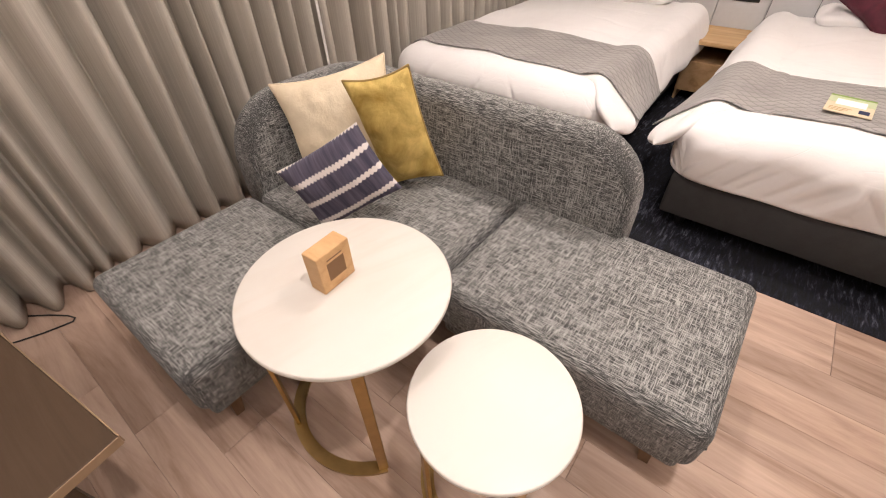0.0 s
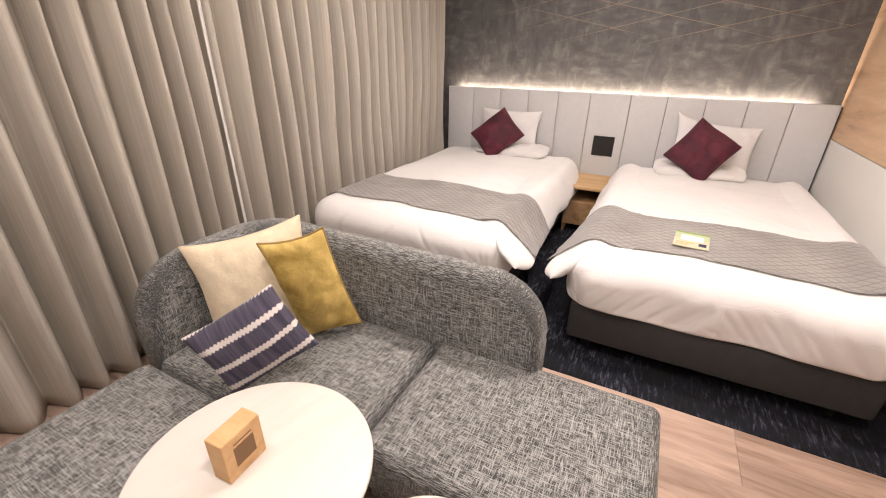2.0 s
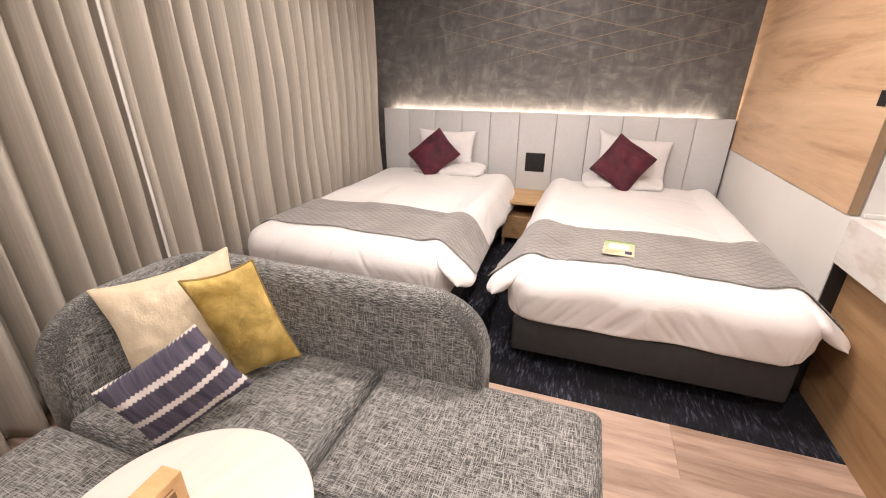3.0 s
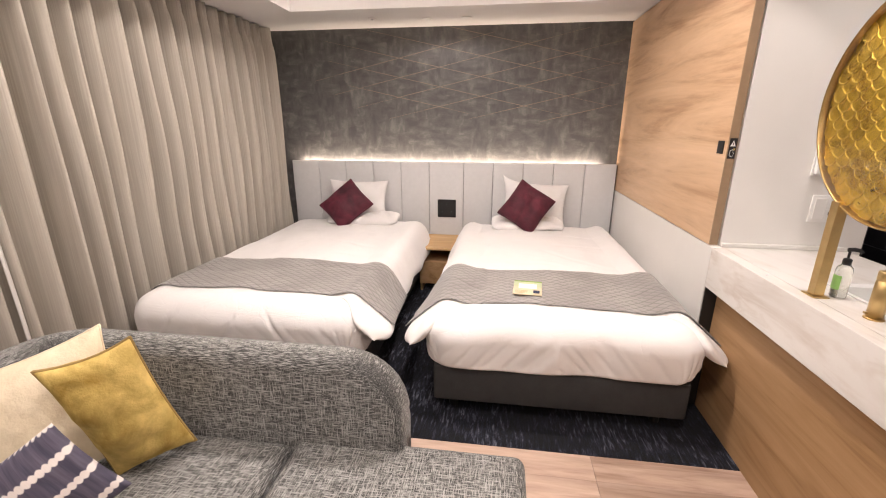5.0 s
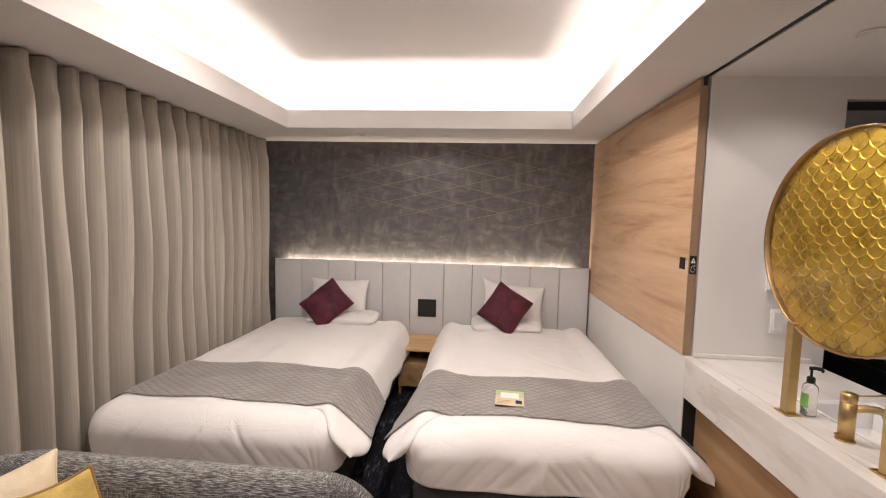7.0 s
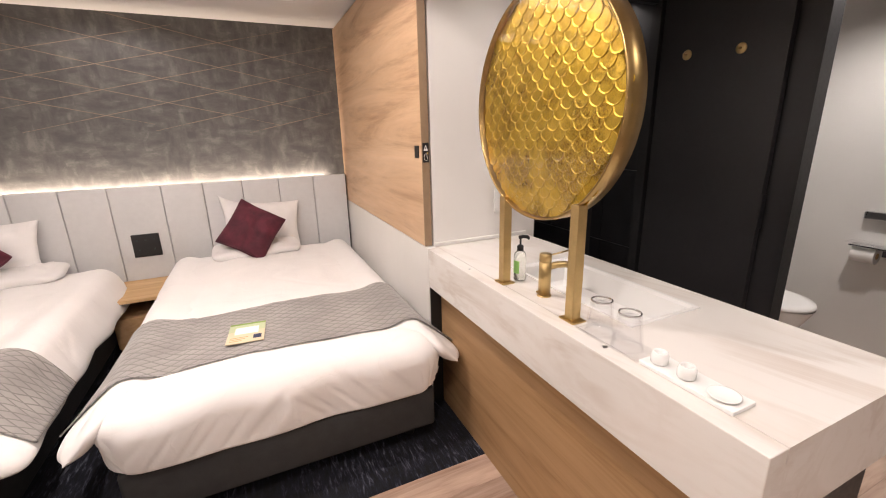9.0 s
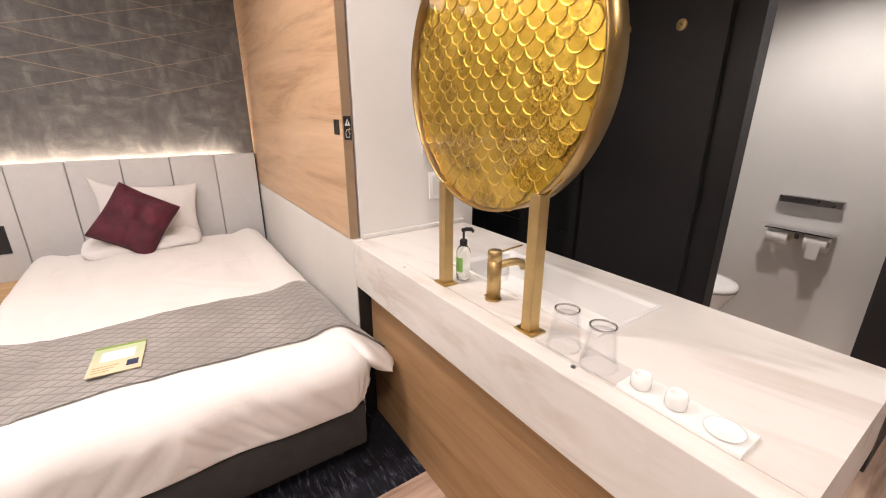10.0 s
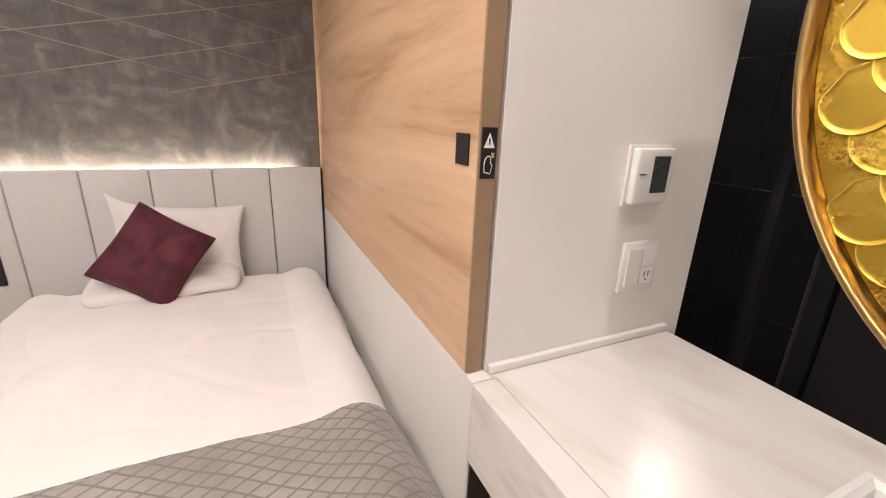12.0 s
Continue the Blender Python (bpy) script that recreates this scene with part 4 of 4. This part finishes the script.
def vpart(name, bm, material, parent=vanity, label="", sm=False):
    bmesh.ops.transform(bm, matrix=off, verts=bm.verts)
    return part(name, bm, material, parent, label, sm)


vpart("front", box(1.366, 1.386, 0.72, 2.262, 0.0, 0.714, 0.001), OAKFRONT, label="oak front panel")
vpart("end_plate", box(1.305, 1.90, 2.2625, 2.2695, 0.0, 0.714), BLACK, label="black end plate")
vpart("end_plate", box(1.366, 1.90, 0.695, 0.7195, 0.0, 0.714), BLACK, label="black end plate")
vpart("back", box(1.88, 1.90, 0.72, 2.262, 0.0, 0.714), CHARCOAL)
counter = thing("countertop", "thick white veined marble vanity counter", "countertop", "", Matrix.Translation((1.6, 1.45, 0)))
SX0, SX1, SY0, SY1 = 1.50, 1.808, 1.14, 1.80
bm = bmesh.new()
for a in ((1.3616, SX0, VY0, VY1 - 0.002), (SX1, VX1, VY0, VY1 - 0.002), (SX0, SX1, VY0, SY0), (SX0, SX1, SY1, VY1 - 0.002)):
    box(*a, 0.885, VZ, bm=bm)
box(1.3485, 1.3624, 2.2705, 2.298, 0.885, VZ, bm=bm)
vpart("slab", bm, MARBLE, counter)
vpart("front_strip", box(VX0, 1.361, VY0, 2.2695, 0.7155, VZ, 0.0025, 2), MARBLE, counter)
vpart("apron", box(1.3612, VX1, VY0 + 0.001, 0.69, 0.7155, 0.8845), MARBLE, counter)
vpart("apron", box(1.91, VX1, 0.691, VY1 - 0.002, 0.7155, 0.8845), MARBLE, counter)
vpart("upstand", box(1.352, 1.93, 2.283, 2.2985, VZ + 0.0005, VZ + 0.022, 0.004, 3), WHITEWALL, counter, "white sealing strip")
basin = thing("washbasin", "white rectangular ceramic washbasin set in the counter", "washbasin", "", Matrix.Translation((1.65, 1.46, 0.8)))


def basin_bm():
    bm = bmesh.new()
    cxx, cyy, hx, hy = (SX0 + SX1) / 2 - 1.65, (SY0 + SY1) / 2 - 1.46, (SX1 - SX0) / 2, (SY1 - SY0) / 2
    rings = []
    for inset, z in ((0.0, 0.1235), (0.010, 0.1240), (0.016, 0.117), (0.026, 0.03), (0.05, 0.008), (0.12, 0.0)):
        rings.append([bm.verts.new((cxx + sx * (hx - inset), cyy + sy * (hy - inset), z)) for sx, sy in ((-1, -1), (1, -1), (1, 1), (-1, 1))])
    for a, b in zip(rings, rings[1:]):
        for k in range(4):
            bm.faces.new((a[k], a[(k + 1) % 4], b[(k + 1) % 4], b[k]))
    bm.faces.new(rings[-1])
    bmesh.ops.recalc_face_normals(bm, faces=bm.faces)
    for f in bm.faces:
        f.normal_flip() if f.normal.z < -0.2 else None
    return bm


b = part("bowl", basin_bm(), CERAMIC, basin)
solid(b, 0.008, 1.0)
part("drain", lathe([(0.001, 0.001), (0.022, 0.001), (0.022, 0.006), (0.014, 0.008), (0.001, 0.008)], 20, (0.0, 0.0, 0.0)), CHROME, basin, "chrome drain", True)

tap = thing("tap", "brushed brass single-lever basin tap", "tap", "", Matrix.Translation((1.430, 1.474, VZ)))
part("flange", lathe([(0.0265, 0.0005), (0.0265, 0.004), (0.023, 0.005)], 28), BRASS, tap, smooth=True)
part("body", lathe([(0.022, 0.004), (0.022, 0.128), (0.0205, 0.129), (0.0205, 0.132), (0.022, 0.133), (0.022, 0.158), (0.019, 0.161)], 32), BRASS, tap, smooth=True)
part("spout", tube([(0.015, 0, 0.108), (0.05, -0.004, 0.112), (0.085, -0.008, 0.110), (0.105, -0.010, 0.102), (0.113, -0.011, 0.085)], 0.0125, 14), BRASS, tap, smooth=True)
part("lever", tube([(0.0, 0.0, 0.150), (0.05, -0.006, 0.156), (0.10, -0.012, 0.163)], 0.0032, 8), BRASS, tap, smooth=True)
part("drain_knob", tube([(-0.022, 0.0, 0.02), (-0.034, 0.0, 0.021)], 0.004, 8), BRASS, tap)

# round mirror with a gold scale back
MC, MR = (1.386, 1.482, 1.583), 0.366
mirror = thing("round_mirror", "round vanity mirror, gold-leaf scale back, brass frame on posts", "mirror", "", Matrix.Translation(MC))


def drum(profile, seg=96):
    """A turned body whose axis runs along x."""
    bm = lathe(profile, seg)
    bmesh.ops.transform(bm, matrix=Matrix.Rotation(radians(90), 4, "Y"), verts=bm.verts)
    return bm


rim = bmesh.new()
prof = [(MR - 0.007, -0.018), (MR - 0.003, -0.021), (MR, -0.018), (MR, 0.046), (MR - 0.004, 0.049), (MR - 0.007, 0.046)]
rings = [[rim.verts.new((z, r * math.cos(2 * math.pi * k / 96), r * math.sin(2 * math.pi * k / 96))) for k in range(96)] for r, z in prof]
for a, b in zip(rings, rings[1:] + rings[:1]):
    for k in range(96):
        rim.faces.new((a[k], a[(k + 1) % 96], b[(k + 1) % 96], b[k]))
bmesh.ops.recalc_face_normals(rim, faces=rim.faces)
part("frame", rim, DARKBRASS, mirror, "brass drum frame", True)
part("backing", drum([(0.001, 0.004), (MR - 0.0075, 0.004), (MR - 0.0075, 0.010), (0.001, 0.010)]), LEAF, mirror)
part("mirror_glass", drum([(0.001, 0.038), (MR - 0.0075, 0.038), (MR - 0.0075, 0.043), (0.001, 0.043)]), MIRROR, mirror, "silvered mirror face")
for y in (1.661, 1.268):
    dy = y - MC[1]
    zt = -math.sqrt((MR - 0.004) ** 2 - dy * dy) - 0.002
    zb = VZ - MC[2]
    part("post", box(-0.023, 0.011, dy - 0.017, dy + 0.017, zb + 0.006, zt + 0.006, 0.0015), BRASS, mirror, "square brass post")
    part("foot_plate", box(-0.033, 0.021, dy - 0.033, dy + 0.033, zb + 0.0005, zb + 0.006, 0.001), BRASS, mirror)
pane = part("cover_glass", drum([(0.001, -0.0165), (MR - 0.0075, -0.0165), (MR - 0.0075, -0.0145), (0.001, -0.0145)]), GLASS, mirror, "clear cover glass")
pane.visible_shadow = False


# edge colour darkened as shade under each scale, ridge colour lightened as its glint
EDGE_SHADE = plain("shaded_leaf_edge", (0.56, 0.36, 0.045), 0.5, 0.9)
RIDGE_GLINT = plain("glint_leaf_ridge", (0.95, 0.69, 0.15), 0.42, 0.95)


def scale_mesh(r):
    """One overlapping scale: a shallow dished tongue, its round edge low and proud."""
    bm = bmesh.new()
    outer, inner = [], []
    n = 16
    for k in range(n + 1):
        a = math.pi + math.pi * k / n
        outer.append((r * math.cos(a), r * 1.02 * math.sin(a)))
    top = [(r, 0), (0.55 * r, 0.8 * r), (0, 1.05 * r), (-0.55 * r, 0.8 * r)]
    loop = outer + top[1:]
    def hgt(y):
        return 0.0028 * (1.05 * r - y) / (2.07 * r)
    lo = [bm.verts.new((-hgt(y), -x, y)) for x, y in loop]
    mid = [bm.verts.new((-hgt(y) - 0.0008, -x * 0.986, y * 0.986)) for x, y in loop]
    ctr = [bm.verts.new((-hgt(y * 0.96) + 0.0001, -x * 0.962, y * 0.962)) for x, y in loop]
    inner = [bm.verts.new((-hgt(y * 0.85), -x * 0.80, y * 0.80)) for x, y in loop]
    m = len(loop)
    back_ring = [bm.verts.new((-hgt(y) + 0.0016, -x, y)) for x, y in loop]
    for k in range(m):
        j = (k + 1) % m
        # painted shade on step and outer rim, painted glint along the ridge
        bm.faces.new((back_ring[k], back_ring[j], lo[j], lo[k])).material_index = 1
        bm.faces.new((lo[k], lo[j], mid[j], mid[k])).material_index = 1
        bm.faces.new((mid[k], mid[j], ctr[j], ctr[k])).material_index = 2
        bm.faces.new((ctr[k], ctr[j], inner[j], inner[k]))
    bm.faces.new(inner)
    bmesh.ops.recalc_face_normals(bm, faces=bm.faces)
    me = bpy.data.meshes.new("scale")
    bm.to_mesh(me)
    bm.free()
    for leaf in (LEAF, EDGE_SHADE, RIDGE_GLINT):
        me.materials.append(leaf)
    for p in me.polygons:
        p.use_smooth = len(p.vertices) < 5
    return me


SR = 0.0300
scale_me = scale_mesh(SR)
row, z = 0, -MR + 0.012
while z < MR:
    y = -MR + (SR if row % 2 else 0.0)
    while y < MR:
        if math.hypot(y, z) < MR - 0.024:
            s = new("scale", scale_me)
            s.parent = mirror
            s.location = (0.0025 - 0.004 * 0.5, y, z)
        y += SR * 2 * 0.985
    z += SR * 1.02
    row += 1


# things on the counter

def tumbler(x, y):
    t = thing("glass_tumbler", "clear drinking glass standing upside down on the counter", "glass", "glasses on the counter", Matrix.Translation((x, y, VZ + 0.0046)))
    prof = [(0.041, 0.0), (0.0425, 0.001), (0.031, 0.098), (0.029, 0.103), (0.002, 0.1035), (0.002, 0.093), (0.027, 0.090), (0.0385, 0.001)]
    bm = bmesh.new()
    rings = [[bm.verts.new((r * math.cos(2 * math.pi * k / 36), r * math.sin(2 * math.pi * k / 36), z)) for k in range(36)] for r, z in prof]
    for a, b in zip(rings, rings[1:] + rings[:1]):
        for k in range(36):
            bm.faces.new((a[k], a[(k + 1) % 36], b[(k + 1) % 36], b[k]))
    bmesh.ops.recalc_face_normals(bm, faces=bm.faces)
    body = part("body", bm, GLASS, t, smooth=True)
    foot = part("base", tube([(0.0285 * math.cos(k * math.pi / 18), 0.0285 * math.sin(k * math.pi / 18), 0.1015) for k in range(36)], 0.0026, 8, closed=True), CHROME, t, "bright thick glass edge", True)
    part("lip", tube([(0.0405 * math.cos(k * math.pi / 18), 0.0405 * math.sin(k * math.pi / 18), 0.0015) for k in range(36)], 0.0013, 6, closed=True), GLASS, t, "", True)
    body.visible_shadow = foot.visible_shadow = False
    return t


tumbler(1.388, 1.160)
tumbler(1.388, 1.060)
clear = thing("glass_tray", "thin clear acrylic tray under the two glasses", "tray", "", Matrix.Translation((1.393, 1.105, VZ)))
plate = part("plate", box(-0.046, 0.046, -0.112, 0.112, 0.0006, 0.0042, 0.0012), GLASS, clear)
lip = part("edge", tube([(sx * 0.045, sy * 0.111, 0.0042) for sx, sy in ((-1, -1), (1, -1), (1, 1), (-1, 1))], 0.0016, 6, closed=True), GLASS, clear, "bright polished edge")
plate.visible_shadow = lip.visible_shadow = False
tray = thing("tray", "narrow white stone amenity tray", "tray", "", Matrix.Translation((1.393, 0.873, VZ)))
part("plate", box(-0.040, 0.040, -0.118, 0.118, 0.0008, 0.012, 0.002), CERAMIC, tray)


def cup(x, y, label):
    c = thing("cup", label, "cup", "small white cups", Matrix.Translation((x, y, VZ + 0.0125)))
    part("body", lathe([(0.016, 0.0), (0.0205, 0.004), (0.021, 0.022), (0.0185, 0.031), (0.0165, 0.033), (0.0135, 0.0325), (0.012, 0.028), (0.011, 0.008), (0.002, 0.007)], 28), CERAMIC, c, smooth=True)


cup(1.383, 0.955, "small round white ceramic cup on the tray")
cup(1.383, 0.882, "small round white ceramic cup beside the dish")
dish = thing("soap_dish", "flat round white soap dish on the tray", "dish", "", Matrix.Translation((1.388, 0.797, VZ + 0.0125)))
part("body", lathe([(0.022, 0.0), (0.032, 0.004), (0.034, 0.007), (0.031, 0.0072), (0.022, 0.003), (0.002, 0.0028)], 32), CERAMIC, dish, smooth=True)
for x, y in ((1.341, 1.092), (1.336, 1.872)):
    p = thing("stopper", "tiny round steel plug set in the counter", "plug", "counter plugs", Matrix.Translation((x, y, VZ)))
    part("ring", lathe([(0.007, 0.0004), (0.007, 0.0016), (0.004, 0.0018), (0.002, 0.0010)], 18), STEEL, p)

soap = thing("soap_bottle", "clear pump bottle of soap with a green label", "soap bottle", "", Matrix.Translation((1.448, 1.655, VZ)) @ Matrix.Diagonal((0.80, 0.80, 1.13, 1)))
CLEARSOAP = mat("clear_soap_bottle", (0.93, 0.95, 0.91), 0.05)
bsdf(CLEARSOAP).inputs["Transmission Weight"].default_value = 0.85
part("bottle", lathe([(0.027, 0.001), (0.031, 0.004), (0.031, 0.088), (0.028, 0.100), (0.017, 0.110), (0.014, 0.114)], 32), CLEARSOAP, soap, smooth=True)
part("label", sheet(lambda u, v: (0.0316 * math.cos(2.5 + 1.5 * u), 0.0316 * math.sin(2.5 + 1.5 * u), 0.030 + 0.046 * v), 20, 1), plain("green_label", (0.28, 0.55, 0.16), 0.5), soap, "green label", True)
part("collar", lathe([(0.0165, 0.110), (0.0165, 0.126), (0.013, 0.130), (0.005, 0.132)], 24), BLACK, soap, smooth=True)
part("pump", tube([(0, 0, 0.13), (0, 0, 0.155)], 0.005, 10), BLACK, soap)
part("nozzle", tube([(-0.010, 0, 0.158), (0.012, -0.004, 0.160), (0.034, -0.010, 0.158), (0.042, -0.012, 0.151)], 0.0065, 10), BLACK, soap, "black pump head", True)

# wall fittings on the return wall
th = thing("thermostat", "white wall thermostat with grey display", "thermostat")
part("back_plate", box(1.684, 1.816, 2.2935, 2.2998, 1.292, 1.434, 0.002), PLASTIC, th)
part("body", box(1.690, 1.810, 2.272, 2.2933, 1.300, 1.428, 0.006, 3), PLASTIC, th, smooth=True)
part("display", box(1.741, 1.793, 2.2708, 2.2718, 1.326, 1.410), SCREEN, th, "grey display")
part("button", box(1.700, 1.722, 2.2705, 2.2718, 1.368, 1.371), STEEL, th)
so = thing("socket_plate", "white double switch and socket plate on the wall", "socket")
part("plate", box(1.718, 1.840, 2.290, 2.2998, 1.068, 1.200, 0.003), PLASTIC, so, smooth=True)
part("rocker", box(1.731, 1.776, 2.2862, 2.2898, 1.085, 1.184, 0.0015), PLASTIC, so)
part("rocker", box(1.782, 1.827, 2.2862, 2.2898, 1.138, 1.184, 0.0015), PLASTIC, so)
part("outlet", box(1.782, 1.827, 2.2872, 2.2898, 1.085, 1.133, 0.0015), PLASTIC, so)
for dx in (-0.007, 0.007):
    part("slot", box(1.805 + dx - 0.0015, 1.805 + dx + 0.0015, 2.2866, 2.2871, 1.106, 1.120), BLACK, so)
part("earth_hole", rod((1.805, 2.2866, 1.097), (1.805, 2.2871, 1.097), 0.003, seg=10), BLACK, so)

# ---- bathroom beyond ----
dr = thing("toilet_door", "charcoal sliding door standing open before the wall", "door", "", Matrix.Translation((2.9, 1.9, 0)))
part("leaf", box(-0.002, 0.036, -0.306, 0.392, 0.008, 2.30, 0.003), CHARCOAL, dr)
part("pull", box(-0.006, 0.030, -0.3135, -0.3065, 0.98, 1.16, 0.002), BLACK, dr, "black recessed pull")
jamb = structure("door_1", box(2.932, 3.028, 1.467, 1.4795, 0.0, 2.12), BLACK, "black door jamb")


def hook(y, z=1.902):
    h = thing("wall_hook", "small round brass hook on the charcoal door", "hook", "brass hooks", Matrix.Translation((2.898, y, z)))
    bm = lathe([(0.0275, 0.0), (0.0275, 0.004), (0.024, 0.007), (0.002, 0.008)], 28)
    bmesh.ops.transform(bm, matrix=Matrix.Rotation(radians(-90), 4, "Y"), verts=bm.verts)
    part("rose", bm, BRASS, h, smooth=True)
    part("peg", tube([(-0.007, 0, 0), (-0.028, 0, 0.0), (-0.034, 0, 0.006)], 0.006, 10), BRASS, h, smooth=True)


hook(2.114, 1.907)
hook(1.812, 1.892)
structure("window_1", box(2.02, 2.03, 2.34, 2.3405 + 0.004, 0.06, 2.24), BLACK, "black shower frame stile")
sf = thing("shower_screen", "black framed glass shower door", "shower door")
part("frame_stile", box(1.998, 2.018, 2.33, 2.365, 0.0, 2.258), BLACK, sf)
part("frame_stile", box(2.875, 2.935, 2.302, 2.365, 0.0, 2.258), BLACK, sf)
part("frame_head", box(2.0185, 2.8745, 2.33, 2.365, 2.225, 2.258), BLACK, sf)
part("frame_mid", box(2.42, 2.47, 2.33, 2.365, 0.0, 2.224), BLACK, sf)

tp = thing("paper_holder", "double toilet paper holder with glass shelf", "toilet paper holder", "", Matrix.Translation((3.95, 1.39, 0.79)))
sh = part("shelf", box(-0.105, -0.002, -0.186, 0.186, 0.0, 0.008, 0.001), GLASS, tp, "clear glass shelf")
part("rail", box(-0.108, -0.003, -0.17, 0.17, -0.018, -0.006, 0.003), CHROME, tp, "chrome rail")
part("centre_bracket", box(-0.09, -0.003, -0.014, 0.014, -0.06, -0.019, 0.003), CHROME, tp)
for sgn in (-1, 1):
    r = thing("toilet_roll", "white toilet paper roll on the holder", "toilet roll", "toilet rolls", Matrix.Translation((3.895, 1.39 + sgn * 0.098, 0.722)))
    part("roll", rod((0, -0.056, 0), (0, 0.056, 0), 0.05, seg=32), PAPER, r, smooth=False)
    part("core", rod((0, -0.0575, 0), (0, 0.0575, 0), 0.019, seg=20), OAKTOP, r)
    if sgn < 0:
        part("loose_sheet", box(-0.052, -0.0505, -0.03, 0.03, -0.095, 0.0), PAPER, r)
gr = thing("wall_rail", "short flat brushed steel shelf rail on the wall", "rail", "", Matrix.Translation((3.95, 1.384, 0.962)))
part("bar", box(-0.045, -0.003, -0.158, 0.158, -0.022, 0.022, 0.004), STEEL, gr)

toilet = thing("toilet", "white ceramic toilet behind the open door", "toilet", "", Matrix.Translation((3.50, 1.60, 0)))


def bowl_at(u, v):
    prof = [(0.10, 0.0), (0.105, 0.12), (0.13, 0.25), (0.17, 0.36), (0.185, 0.40)]
    k = min(3, int(v * 4))
    f = v * 4 - k
    r = prof[k][0] * (1 - f) + prof[k + 1][0] * f
    z = prof[k][1] * (1 - f) + prof[k + 1][1] * f
    a = 2 * math.pi * u
    return r * math.cos(a), 0.16 + r * 1.35 * math.sin(a), z


part("bowl", sheet(bowl_at, 40, 16, True), CERAMIC, toilet, smooth=True)
bm = lathe([(0.150, 0.401), (0.188, 0.402), (0.192, 0.412), (0.188, 0.432), (0.150, 0.437), (0.002, 0.439)], 40)
bmesh.ops.transform(bm, matrix=Matrix.Translation((0, 0.16, 0)) @ Matrix.Diagonal((1, 1.3, 1, 1)), verts=bm.verts)
part("lid", bm, PLASTIC, toilet, "closed white lid", True)
part("tank", box(-0.19, 0.19, 0.43, 0.66, 0.0, 0.86, 0.02, 3), CERAMIC, toilet, smooth=True)

# ---- pieces: floor planks and shower tiles ----
plank_me = {}


def plank_mesh(length):
    key = round(length, 3)
    if key not in plank_me:
        bm = box(-length / 2 + 0.0006, length / 2 - 0.0006, -0.0747, 0.0747, -0.0155, 0.0, 0.0006, 1)
        me = bpy.data.meshes.new("plank")
        bm.to_mesh(me)
        bm.free()
        me.materials.append(PLANK)
        plank_me[key] = me
    return plank_me[key]


rnd = random.Random(5)
y = 1.785 - 0.075
while y > ROOM_Y0 - 0.07:
    x = -2.2 - rnd.choice((0.1, 0.4, 0.7, 1.0))
    while x < BX1:
        x0, x1 = max(x, -2.2), min(x + 1.2, BX1)
        if x1 - x0 > 0.03:
            p = new("plank", plank_mesh(x1 - x0))
            p.parent, p.location = floor, ((x0 + x1) / 2, y, 0.0)
        x += 1.2
    y -= 0.15
y = 1.785 + 0.075
while y < 2.45:
    for k in range(2):
        p = new("plank", plank_mesh(1.2))
        p.parent, p.location = floor, (1.37 + 0.6 + k * 1.2001 + 0.002, y, 0.0)
    y += 0.15

shower = structure("wall_shower", box(2.955, 3.05, 2.41, 3.7, 0, CEIL), GROUT, "black tiled shower wall with grey joints")
bm = box(-0.008, 0.0, -0.1473, 0.1473, -0.2748, 0.2748, 0.001, 1)
tile_me = bpy.data.meshes.new("tile")
bm.to_mesh(tile_me)
bm.free()
tile_me.materials.append(TILE)
for i in range(5):
    for j in range(4):
        t = new("tile", tile_me)
        t.parent, t.location = shower, (2.955, 2.41 + 0.15 + i * 0.30, 0.113 + 0.2775 + j * 0.555)
